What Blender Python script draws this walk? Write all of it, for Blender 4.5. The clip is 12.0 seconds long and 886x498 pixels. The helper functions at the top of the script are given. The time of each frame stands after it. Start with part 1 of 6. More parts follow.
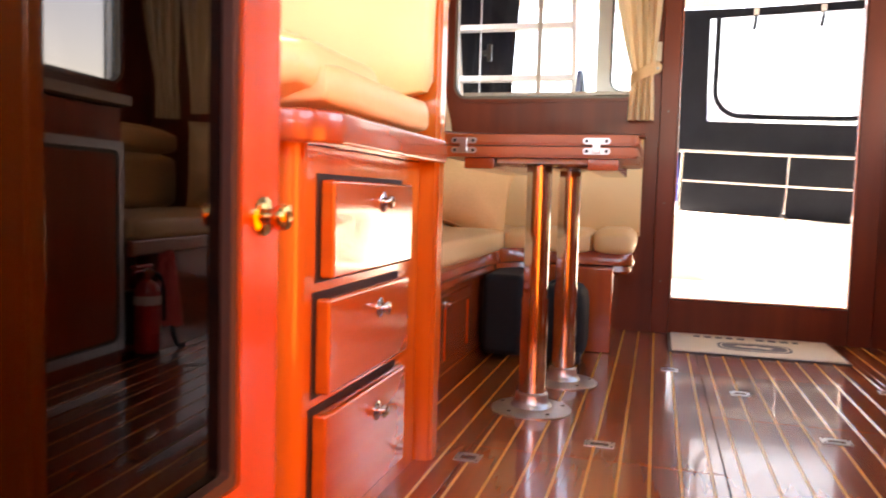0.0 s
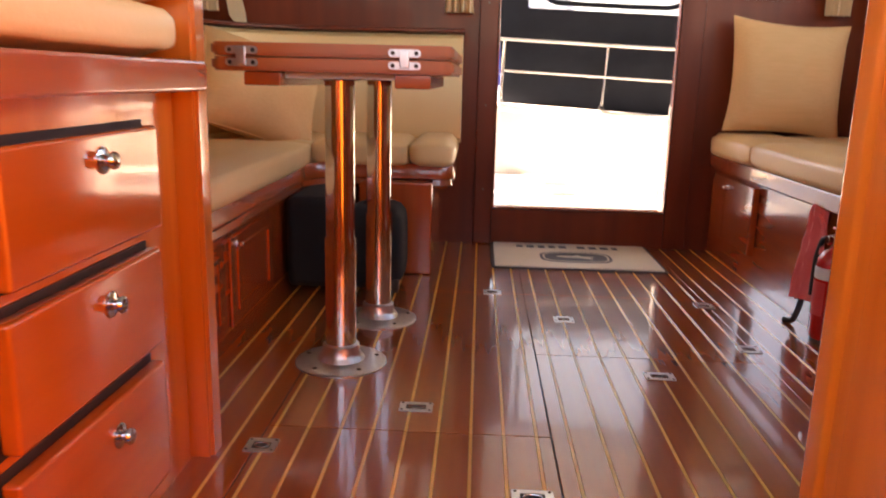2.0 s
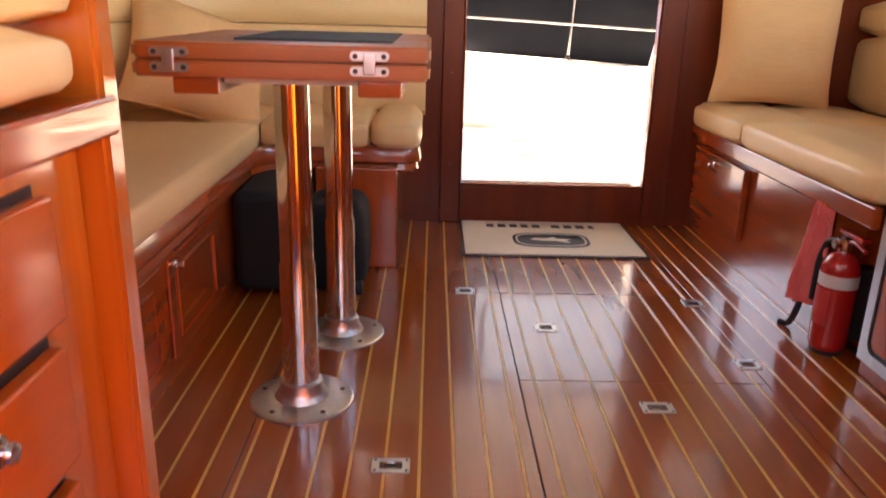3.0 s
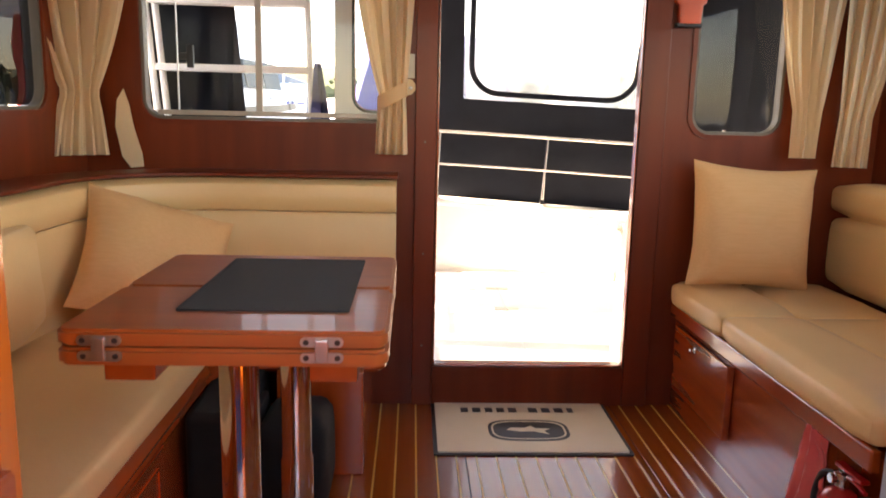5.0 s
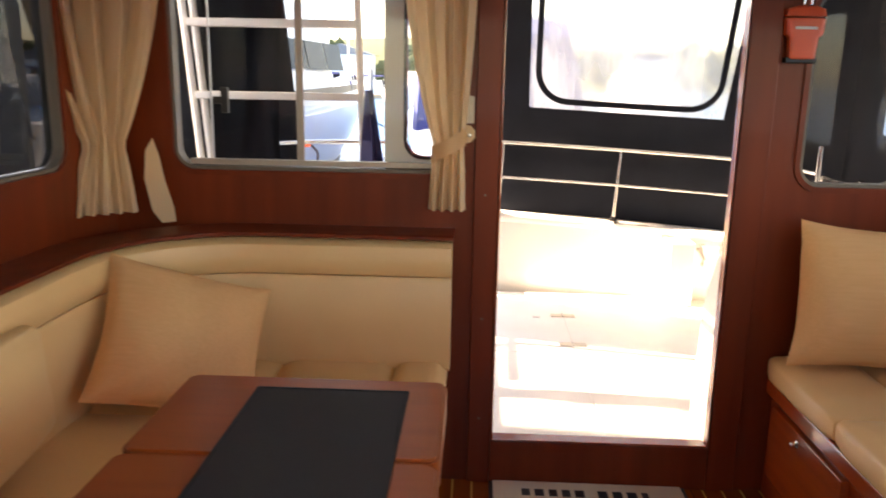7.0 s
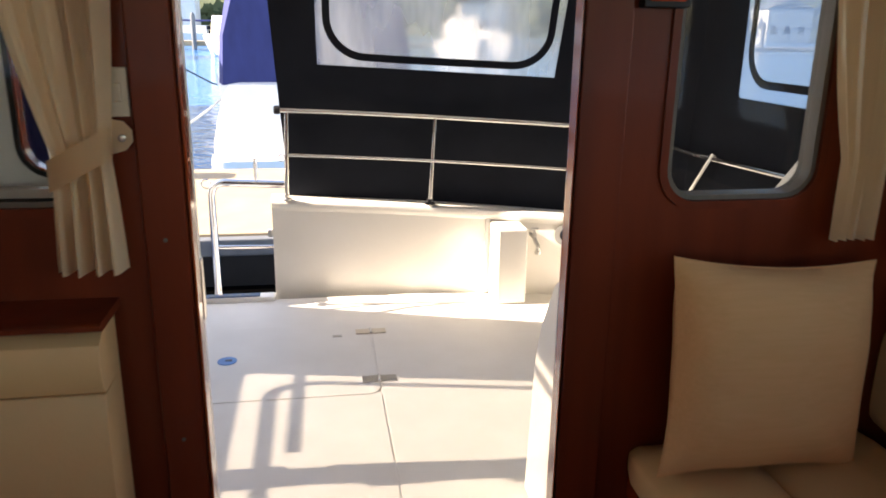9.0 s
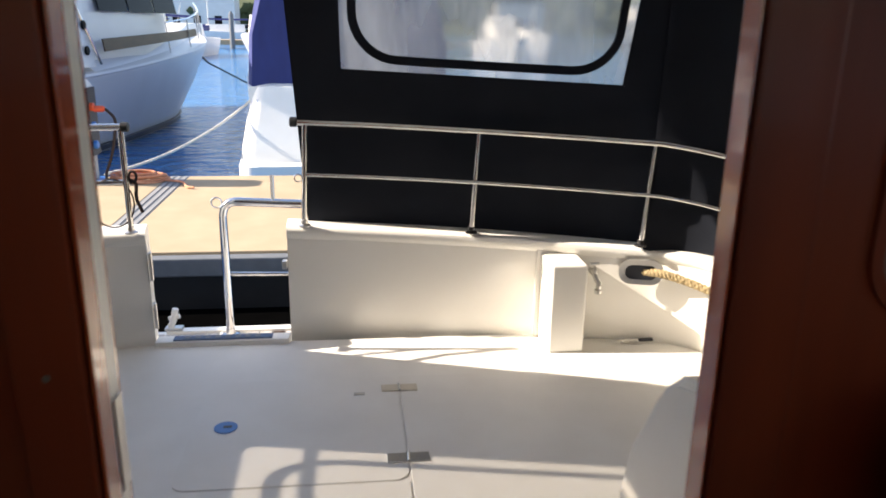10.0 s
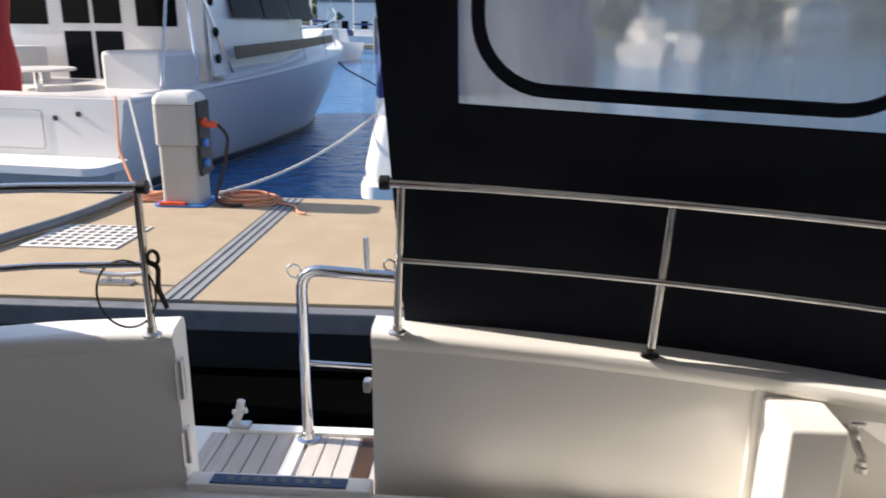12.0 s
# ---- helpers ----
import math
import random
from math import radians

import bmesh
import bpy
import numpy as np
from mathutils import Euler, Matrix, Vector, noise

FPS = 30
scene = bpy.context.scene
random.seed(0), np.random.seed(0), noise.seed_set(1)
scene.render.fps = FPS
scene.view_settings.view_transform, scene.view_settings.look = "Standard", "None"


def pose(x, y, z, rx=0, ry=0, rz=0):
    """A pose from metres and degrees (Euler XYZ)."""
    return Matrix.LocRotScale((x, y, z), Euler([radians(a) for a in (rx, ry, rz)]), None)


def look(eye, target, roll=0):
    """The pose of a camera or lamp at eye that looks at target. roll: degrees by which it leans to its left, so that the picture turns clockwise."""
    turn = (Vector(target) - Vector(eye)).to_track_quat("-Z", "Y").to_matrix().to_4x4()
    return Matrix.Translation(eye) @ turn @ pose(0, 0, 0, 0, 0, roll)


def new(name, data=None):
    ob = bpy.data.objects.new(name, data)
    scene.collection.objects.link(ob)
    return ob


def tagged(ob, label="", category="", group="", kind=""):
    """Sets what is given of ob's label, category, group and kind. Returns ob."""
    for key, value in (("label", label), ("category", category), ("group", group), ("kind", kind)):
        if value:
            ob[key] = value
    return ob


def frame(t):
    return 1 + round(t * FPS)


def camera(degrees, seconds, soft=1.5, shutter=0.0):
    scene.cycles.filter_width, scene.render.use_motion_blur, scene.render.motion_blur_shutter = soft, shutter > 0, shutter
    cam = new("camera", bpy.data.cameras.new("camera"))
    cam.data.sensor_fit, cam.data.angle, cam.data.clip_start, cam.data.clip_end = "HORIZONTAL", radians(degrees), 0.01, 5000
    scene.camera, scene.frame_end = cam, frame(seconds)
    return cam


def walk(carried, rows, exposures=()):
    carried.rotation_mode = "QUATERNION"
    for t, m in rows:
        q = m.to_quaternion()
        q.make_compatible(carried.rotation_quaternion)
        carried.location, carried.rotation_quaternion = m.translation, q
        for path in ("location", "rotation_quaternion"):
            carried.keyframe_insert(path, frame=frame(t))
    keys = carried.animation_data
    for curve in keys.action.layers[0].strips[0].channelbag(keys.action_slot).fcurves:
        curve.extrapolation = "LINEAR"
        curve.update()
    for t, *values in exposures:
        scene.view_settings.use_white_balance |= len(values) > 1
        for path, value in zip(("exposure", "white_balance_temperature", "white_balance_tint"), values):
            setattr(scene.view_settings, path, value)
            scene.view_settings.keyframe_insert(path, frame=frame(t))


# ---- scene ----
cam = camera(60.9, 12.0, soft=1.7, shutter=0.4)
PATH = [
    (0, (0.075, 0.046, 0.624), (-0.467, 1.966, 0.484), 1.6),
    (0.5, (0.109, 0.138, 0.654), (-0.322, 2.087, 0.544), 1.6),
    (1, (0.107, 0.207, 0.669), (-0.258, 2.168, 0.529), 1.6),
    (1.5, (0.105, 0.281, 0.696), (-0.13, 2.251, 0.437), 1.6),
    (2, (0.083, 0.395, 0.728), (-0.004, 2.344, 0.288), 1.4),
    (2.5, (0.063, 0.564, 0.734), (0.065, 2.483, 0.168), 1.4),
    (3, (0.028, 0.687, 0.872), (0.064, 2.59, 0.258), 1.5),
    (3.5, (0.04, 0.762, 0.944), (0.082, 2.676, 0.368), 1.5),
    (3.7, (0.036, 0.79, 0.954), (0.083, 2.715, 0.415), 1.6),
    (5.3, (0.06, 0.947, 1.2), (0.149, 2.914, 0.852), 1.2),
    (5.5, (0.028, 0.996, 1.215), (0.115, 2.962, 0.86), 1.1),
    (5.7, (0.010, 1.032, 1.229), (0.074, 2.994, 0.870), 1.1),
    (6, (-0.045, 1.143, 1.272), (-0.089, 3.11, 0.911), 1.0),
    (6.5, (-0.02, 1.183, 1.37), (-0.147, 3.144, 0.998), 1.0),
    (7, (0.068, 1.272, 1.42), (-0.011, 3.223, 0.984), 1.0),
    (7.5, (0.18, 1.477, 1.421), (0.267, 3.412, 0.92), 1.0),
    (7.7, (0.21, 1.561, 1.428), (0.361, 3.486, 0.908), 0.9),
    (9.3, (0.422, 2.479, 1.449), (0.747, 4.37, 0.885), 0.9),
    (9.5, (0.431, 2.592, 1.445), (0.727, 4.488, 0.881), 0.9),
    (10, (0.457, 2.933, 1.442), (0.69, 4.837, 0.876), 0.9),
    (10.5, (0.532, 3.315, 1.438), (0.677, 5.229, 0.874), 0.8),
    (11, (0.515, 3.628, 1.442), (0.618, 5.544, 0.881), 0.8),
    (11.5, (0.519, 3.933, 1.449), (0.567, 5.851, 0.883), 0.6),
    (12, (0.5, 4.159, 1.462), (0.385, 6.075, 0.901), 0.5),
]
EXPOSURES = [(0.0, 4.35, 8900, 26), (0.5, 4.1, 9000, 27), (1.5, 3.58, 9100, 29), (2.5, 4.05, 9100, 29), (3.5, 4.05, 8900, 26), (5.5, 3.52, 9000, 25), (6.5, 3.36, 9000, 25), (7.7, 3.08, 8700, 23), (9.3, 1.85, 7300, 17), (10.0, 1.36, 7000, 15), (11.0, 1.05, 6850, 15), (12.0, 0.76, 6500, 15)]
walk(cam, [(t, look(eye, target, roll)) for t, eye, target, roll in PATH], EXPOSURES)

# ---- sky and sun: low from port, slightly aft ----
SUN_WAY = Vector((0.995, -0.08, -0.605)).normalized()
world = bpy.data.worlds.new("sky")
scene.world = world
world.use_nodes = True
sky = world.node_tree.nodes.new("ShaderNodeTexSky")
sky.sky_type, sky.sun_disc = "NISHITA", False
sky.sun_elevation = math.asin(-SUN_WAY.z)
sky.sun_rotation = math.atan2(-SUN_WAY.x, -SUN_WAY.y)
world.node_tree.links.new(sky.outputs["Color"], world.node_tree.nodes["Background"].inputs["Color"])
world.node_tree.nodes["Background"].inputs["Strength"].default_value = 0.14
sun = new("sun", bpy.data.lights.new("sun", "SUN"))
sun.data.energy, sun.data.angle, sun.data.color = 5.0, radians(0.5), (1.0, 0.93, 0.82)
sun.matrix_world = look((-30, 5, 20), Vector((-30, 5, 20)) + SUN_WAY)


# ---- materials ----
def material(name, base, rough=0.5, metal=0.0, dark=None, grain=(8, 8, 8), bump=0.0, bump_scale=60.0, coat=0.0, spread=0.5, by_object=0.0, spec=0.5):
    """A surface with coarse and fine variation between two colours, fine relief and an optional varnish."""
    m = bpy.data.materials.new(name)
    m.use_nodes = True
    n, l = m.node_tree.nodes, m.node_tree.links
    b = n["Principled BSDF"]
    b.inputs["Roughness"].default_value, b.inputs["Metallic"].default_value = rough, metal
    b.inputs["Coat Weight"].default_value, b.inputs["Coat Roughness"].default_value = coat, 0.06
    b.inputs["Specular IOR Level"].default_value = spec
    dark = dark or tuple(c * 0.8 for c in base)
    co = n.new("ShaderNodeTexCoord")
    mp = n.new("ShaderNodeMapping")
    mp.inputs["Scale"].default_value = grain
    l.new(co.outputs["Object"], mp.inputs["Vector"])
    if by_object:
        info = n.new("ShaderNodeObjectInfo")
        l.new(info.outputs["Random"], mp.inputs["Location"])
    t1, t2 = n.new("ShaderNodeTexNoise"), n.new("ShaderNodeTexNoise")
    t1.inputs["Scale"].default_value, t1.inputs["Detail"].default_value = 1.0, 8
    t2.inputs["Scale"].default_value, t2.inputs["Detail"].default_value = 1.3, 3
    l.new(mp.outputs["Vector"], t1.inputs["Vector"])
    l.new(co.outputs["Object"], t2.inputs["Vector"])
    add = n.new("ShaderNodeMath")
    add.operation = "MULTIPLY_ADD"
    l.new(t2.outputs["Fac"], add.inputs[0])
    add.inputs[1].default_value = 0.5
    l.new(t1.outputs["Fac"], add.inputs[2])
    rng = n.new("ShaderNodeMapRange")
    rng.inputs["From Min"].default_value, rng.inputs["From Max"].default_value = 0.75 - spread / 2, 0.75 + spread / 2
    value = add.outputs[0]
    if by_object:
        more = n.new("ShaderNodeMath")
        more.operation = "MULTIPLY_ADD"
        l.new(info.outputs["Random"], more.inputs[0])
        more.inputs[1].default_value = by_object
        l.new(value, more.inputs[2])
        sub = n.new("ShaderNodeMath")
        sub.operation = "SUBTRACT"
        l.new(more.outputs[0], sub.inputs[0])
        sub.inputs[1].default_value = by_object / 2
        value = sub.outputs[0]
    l.new(value, rng.inputs["Value"])
    mix = n.new("ShaderNodeMix")
    mix.data_type = "RGBA"
    mix.inputs["A"].default_value, mix.inputs["B"].default_value = (*dark, 1), (*base, 1)
    l.new(rng.outputs["Result"], mix.inputs["Factor"])
    l.new(mix.outputs["Result"], b.inputs["Base Color"])
    if bump:
        t3 = n.new("ShaderNodeTexNoise")
        t3.inputs["Scale"].default_value, t3.inputs["Detail"].default_value = bump_scale, 4
        l.new(co.outputs["Object"], t3.inputs["Vector"])
        bp = n.new("ShaderNodeBump")
        bp.inputs["Strength"].default_value, bp.inputs["Distance"].default_value = bump, 0.004
        l.new(t3.outputs["Fac"], bp.inputs["Height"])
        l.new(bp.outputs["Normal"], b.inputs["Normal"])
    return m


def clear(name, tint, gloss=0.04, haze=0.0, haze_colour=(0.8, 0.85, 0.95), rough=0.02, wavy=0.0, blur=0.0):
    """Clear sheet: light goes straight through, with some mirror gloss and a milky share."""
    m = bpy.data.materials.new(name)
    m.use_nodes = True
    n, l = m.node_tree.nodes, m.node_tree.links
    n.remove(n["Principled BSDF"])
    out = n["Material Output"]
    tr, gl, df, mx, mx2 = (n.new("ShaderNodeBsdf" + k) if k[0] != "M" else n.new("ShaderNodeMixShader") for k in ("Transparent", "Glossy", "Translucent", "Mix", "Mix"))
    if blur:
        tr = n.new("ShaderNodeBsdfRefraction")
        tr.inputs["Roughness"].default_value, tr.inputs["IOR"].default_value = blur, 1.06
        st = n.new("ShaderNodeTexNoise")
        st.inputs["Scale"].default_value = 1.6
        sb = n.new("ShaderNodeBump")
        sb.inputs["Strength"].default_value, sb.inputs["Distance"].default_value = 0.9, 0.10
        stc, stm = n.new("ShaderNodeTexCoord"), n.new("ShaderNodeMapping")
        stm.inputs["Scale"].default_value = (2.6, 2.6, 0.8)
        st.inputs["Detail"].default_value = 3
        l.new(stc.outputs["Object"], stm.inputs["Vector"])
        l.new(stm.outputs["Vector"], st.inputs["Vector"])
        l.new(st.outputs["Fac"], sb.inputs["Height"])
        l.new(sb.outputs["Normal"], tr.inputs["Normal"])
    tr.inputs["Color"].default_value = (*tint, 1)
    gl.inputs["Roughness"].default_value = rough
    df.inputs["Color"].default_value = (*haze_colour, 1)
    fr, five, mul = n.new("ShaderNodeLayerWeight"), n.new("ShaderNodeMath"), n.new("ShaderNodeMath")
    fr.inputs["Blend"].default_value = 0.5
    five.operation, mul.operation = "POWER", "MULTIPLY_ADD"
    l.new(fr.outputs["Facing"], five.inputs[0])
    five.inputs[1].default_value = 5.0
    l.new(five.outputs[0], mul.inputs[0])
    mul.inputs[1].default_value, mul.inputs[2].default_value = 0.6, gloss * 0.6
    mx.inputs["Fac"].default_value = haze
    if blur:
        hz = n.new("ShaderNodeMapRange")
        hz.inputs["From Min"].default_value, hz.inputs["From Max"].default_value = 0.35, 0.65
        hz.inputs["To Min"].default_value, hz.inputs["To Max"].default_value = haze * 0.6, haze * 1.5
        l.new(st.outputs["Fac"], hz.inputs["Value"])
        l.new(hz.outputs["Result"], mx.inputs["Fac"])
    l.new(tr.outputs[0], mx.inputs[1])
    l.new(df.outputs[0], mx.inputs[2])
    l.new(mul.outputs[0], mx2.inputs["Fac"])
    l.new(mx.outputs[0], mx2.inputs[1])
    l.new(gl.outputs[0], mx2.inputs[2])
    if wavy:
        t = n.new("ShaderNodeTexNoise")
        t.inputs["Scale"].default_value = 2.5
        bp = n.new("ShaderNodeBump")
        bp.inputs["Strength"].default_value, bp.inputs["Distance"].default_value = wavy, 0.05
        l.new(t.outputs["Fac"], bp.inputs["Height"])
        l.new(bp.outputs["Normal"], gl.inputs["Normal"])
    l.new(mx2.outputs[0], out.inputs["Surface"])
    return m


WOOD = material("mahogany", (0.50, 0.086, 0.013), 0.25, dark=(0.28, 0.036, 0.006), grain=(22, 22, 1.6), coat=0.8, spread=0.9, bump=0.02, bump_scale=14)
WOOD_Y = material("mahogany_lengthwise", (0.44, 0.074, 0.012), 0.25, dark=(0.23, 0.031, 0.006), grain=(22, 1.6, 22), coat=0.8, spread=0.9, bump=0.015, bump_scale=14)
WOOD_X = material("mahogany_crosswise", (0.42, 0.074, 0.014), 0.25, dark=(0.22, 0.031, 0.006), grain=(1.6, 22, 22), coat=0.7, spread=0.9, bump=0.015, bump_scale=14)
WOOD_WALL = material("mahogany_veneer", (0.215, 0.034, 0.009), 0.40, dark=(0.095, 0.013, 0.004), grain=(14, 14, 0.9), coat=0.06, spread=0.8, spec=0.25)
# lighter mahogany: the orange glow of bounced sun is put into its colour
HELMWOOD = material("brightened_mahogany", (0.66, 0.17, 0.022), 0.22, dark=(0.42, 0.078, 0.010), grain=(24, 24, 1.4), coat=0.9, spread=0.9)
PLANK = material("teak_plank", (0.38, 0.088, 0.012), 0.24, dark=(0.21, 0.040, 0.006), grain=(30, 1.5, 30), coat=0.7, spread=1.0, by_object=0.3, bump=0.012, bump_scale=20)
STRIP = material("holly_strip", (0.80, 0.44, 0.10), 0.25, dark=(0.64, 0.32, 0.06), grain=(60, 4, 60), coat=0.2, by_object=0.3)
GROOVE = material("groove", (0.03, 0.014, 0.008), 0.7)
LEATHER = material("cream_vinyl", (0.82, 0.525, 0.245), 0.42, dark=(0.75, 0.465, 0.205), grain=(5, 5, 5), bump=0.12, bump_scale=90, spread=0.8)
LINEN = material("beige_linen", (0.82, 0.465, 0.212), 0.9, dark=(0.73, 0.385, 0.15), grain=(6, 120, 120), bump=0.25, bump_scale=420, spread=0.9)
CURTAIN = material("cream_curtain", (0.90, 0.70, 0.47), 0.85, dark=(0.84, 0.63, 0.40), grain=(8, 8, 2), bump=0.15, bump_scale=300)
n_, l_ = CURTAIN.node_tree.nodes, CURTAIN.node_tree.links
thin, both = n_.new("ShaderNodeBsdfTranslucent"), n_.new("ShaderNodeMixShader")
thin.inputs["Color"].default_value = (0.88, 0.68, 0.42, 1)
both.inputs["Fac"].default_value = 0.4
l_.new(n_["Principled BSDF"].outputs[0], both.inputs[1])
l_.new(thin.outputs[0], both.inputs[2])
l_.new(both.outputs[0], n_["Material Output"].inputs["Surface"])
STEEL = material("polished_steel", (0.75, 0.74, 0.72), 0.10, 1.0, dark=(0.62, 0.61, 0.60), grain=(20, 20, 20))
BRUSHED = material("brushed_steel", (0.66, 0.65, 0.63), 0.34, 1.0, dark=(0.54, 0.53, 0.51), grain=(90, 90, 4))
BRASS = material("brass", (0.80, 0.56, 0.22), 0.14, 1.0, dark=(0.62, 0.40, 0.14), grain=(30, 30, 30))
ALU = material("anodised_aluminium", (0.62, 0.62, 0.63), 0.35, 1.0, dark=(0.52, 0.52, 0.54), grain=(40, 40, 3))
FRAMEGREY = material("grey_anodised_frame", (0.17, 0.145, 0.12), 0.5, 0.35, dark=(0.13, 0.11, 0.09), grain=(40, 40, 3))
SILLALU = material("warm_aluminium_sill", (0.42, 0.37, 0.32), 0.45, 0.6, dark=(0.34, 0.30, 0.26), grain=(40, 40, 3))
TABLETOP = material("satin_mahogany_tabletop", (0.47, 0.108, 0.020), 0.40, dark=(0.27, 0.052, 0.010), grain=(1.6, 22, 22), coat=0.12, spread=0.9, bump=0.02, bump_scale=18)
WHITE = material("white_gelcoat", (0.88, 0.86, 0.80), 0.32, dark=(0.84, 0.81, 0.74), grain=(3, 3, 3), bump=0.05, bump_scale=18, coat=0.15)
DECK = material("deck_gelcoat", (0.86, 0.845, 0.80), 0.5, dark=(0.79, 0.77, 0.72), grain=(4, 4, 4), bump=0.25, bump_scale=220)
CANVAS = material("black_canvas", (0.015, 0.0175, 0.024), 0.9, dark=(0.0105, 0.0122, 0.017), grain=(4, 4, 4), bump=0.25, bump_scale=500, spec=0.12)
BLACK = material("black_rubber", (0.014, 0.014, 0.016), 0.5, dark=(0.008, 0.008, 0.009))
# near-black without gloss, standing in for shaded water beside the dock
SHADEBLACK = material("dark_water_black", (0.002, 0.002, 0.002), 0.9, dark=(0.0015, 0.0015, 0.0015), spec=0.0)
BAG = material("black_fabric", (0.007, 0.007, 0.008), 0.85, dark=(0.004, 0.004, 0.0045), bump=0.2, bump_scale=300)
MATBLACK = material("woven_black", (0.022, 0.022, 0.023), 0.7, dark=(0.012, 0.012, 0.013), grain=(200, 200, 200), bump=0.5, bump_scale=380)
DARKGLASS = material("dark_mirror", (0.078, 0.060, 0.052), 0.025, 1.0, dark=(0.068, 0.052, 0.045))
RED = material("red_enamel", (0.50, 0.018, 0.014), 0.25, dark=(0.40, 0.012, 0.010), coat=0.4)
REDBAG = material("red_plastic_bag", (0.86, 0.22, 0.20), 0.28, dark=(0.68, 0.10, 0.09), grain=(14, 14, 5), bump=0.5, bump_scale=22)
LABELWHITE = material("white_label", (0.72, 0.70, 0.66), 0.5)
GREEN = material("green_label", (0.08, 0.32, 0.10), 0.5)
ORANGE = material("orange_plastic", (0.75, 0.10, 0.025), 0.35, dark=(0.62, 0.07, 0.02))
IVORY = material("ivory_plastic", (0.72, 0.64, 0.50), 0.4)
MATCREAM = material("mat_pile", (0.78, 0.70, 0.56), 0.95, dark=(0.66, 0.58, 0.44), grain=(7, 7, 7), bump=0.6, bump_scale=260, spread=1.0)
NAVY = material("navy_canvas", (0.022, 0.035, 0.16), 0.8, dark=(0.014, 0.022, 0.11), grain=(6, 6, 2), bump=0.2, bump_scale=120)
REDCLOTH = material("red_canvas", (0.42, 0.045, 0.05), 0.85, dark=(0.30, 0.03, 0.035), grain=(9, 9, 2))
DARKTEAK = material("dark_varnished_teak", (0.10, 0.05, 0.024), 0.4, dark=(0.045, 0.025, 0.014), grain=(3, 3, 12), spec=0.25)
TEAKGREY = material("weathered_teak", (0.62, 0.57, 0.52), 0.8, dark=(0.46, 0.42, 0.38), grain=(60, 4, 60), by_object=0.4)
CONCRETE = material("dock_concrete", (0.42, 0.33, 0.215), 0.85, dark=(0.33, 0.25, 0.155), grain=(3, 3, 3), bump=0.4, bump_scale=70, spread=0.8)
GREY = material("grey_fender_strip", (0.16, 0.17, 0.18), 0.6, dark=(0.11, 0.12, 0.13))
JOINTGREY = material("joint_grey", (0.27, 0.27, 0.27), 0.7, dark=(0.22, 0.22, 0.22))
PEDGREY = material("light_grey_plastic", (0.45, 0.435, 0.40), 0.5, dark=(0.39, 0.375, 0.345), grain=(4, 4, 2))
ROPE = material("manila_rope", (0.46, 0.37, 0.21), 0.9, dark=(0.30, 0.22, 0.11), grain=(60, 60, 60), bump=0.5, bump_scale=120)
ROPEWHITE = material("white_rope", (0.72, 0.68, 0.60), 0.85, dark=(0.58, 0.54, 0.46), grain=(60, 60, 60))
ROPERED = material("orange_rope", (0.70, 0.33, 0.19), 0.85, dark=(0.52, 0.19, 0.10), grain=(60, 60, 60))
BOATWHITE = material("boat_gelcoat", (0.72, 0.70, 0.675), 0.34, dark=(0.66, 0.64, 0.615), grain=(1, 1, 1), coat=0.08)
BOATBLACK = material("boat_window", (0.006, 0.007, 0.009), 0.08, dark=(0.004, 0.005, 0.006), spec=0.05)
STRIPE = material("dark_boot_stripe", (0.02, 0.024, 0.034), 0.4)
BLUECAP = material("blue_plastic", (0.05, 0.22, 0.62), 0.4)
FOLIAGE = material("far_foliage", (0.09, 0.11, 0.045), 0.9, dark=(0.04, 0.055, 0.022), grain=(0.4, 0.4, 0.4), spread=1.0)
LENSGLASS = clear("window_glass", (0.93, 0.95, 0.95), gloss=0.022)
TINTGLASS = clear("tinted_glass", (0.15, 0.155, 0.16), gloss=0.05)
HELMGLASS = clear("helm_glass", (0.88, 0.88, 0.86), gloss=0.05)
VINYL = clear("clear_vinyl", (0.72, 0.71, 0.69), gloss=0.05, haze=0.30, rough=0.10, wavy=0.6)
SOFTVINYL = clear("old_clear_vinyl", (0.78, 0.775, 0.75), gloss=0.06, haze=0.30, haze_colour=(0.68, 0.68, 0.66), rough=0.10, wavy=0.8, blur=0.24)


def water_material():
    m = bpy.data.materials.new("harbour_water")
    m.use_nodes = True
    n, l = m.node_tree.nodes, m.node_tree.links
    b = n["Principled BSDF"]
    b.inputs["Base Color"].default_value = (0.018, 0.15, 0.37, 1)
    b.inputs["Roughness"].default_value, b.inputs["IOR"].default_value = 0.04, 1.33
    co, mp = n.new("ShaderNodeTexCoord"), n.new("ShaderNodeMapping")
    mp.inputs["Scale"].default_value = (1.0, 1.6, 1.0)
    l.new(co.outputs["Object"], mp.inputs["Vector"])
    t1, t2 = n.new("ShaderNodeTexNoise"), n.new("ShaderNodeTexNoise")
    t1.inputs["Scale"].default_value, t1.inputs["Detail"].default_value = 2.2, 4
    t2.inputs["Scale"].default_value, t2.inputs["Detail"].default_value = 0.35, 2
    add = n.new("ShaderNodeMath")
    for t in (t1, t2):
        l.new(mp.outputs["Vector"], t.inputs["Vector"])
    l.new(t1.outputs["Fac"], add.inputs[0])
    l.new(t2.outputs["Fac"], add.inputs[1])
    bp = n.new("ShaderNodeBump")
    bp.inputs["Strength"].default_value, bp.inputs["Distance"].default_value = 0.65, 0.2
    l.new(add.outputs[0], bp.inputs["Height"])
    l.new(bp.outputs["Normal"], b.inputs["Normal"])
    return m


WATER = water_material()

# ---- building tools ----
PLACE = {}


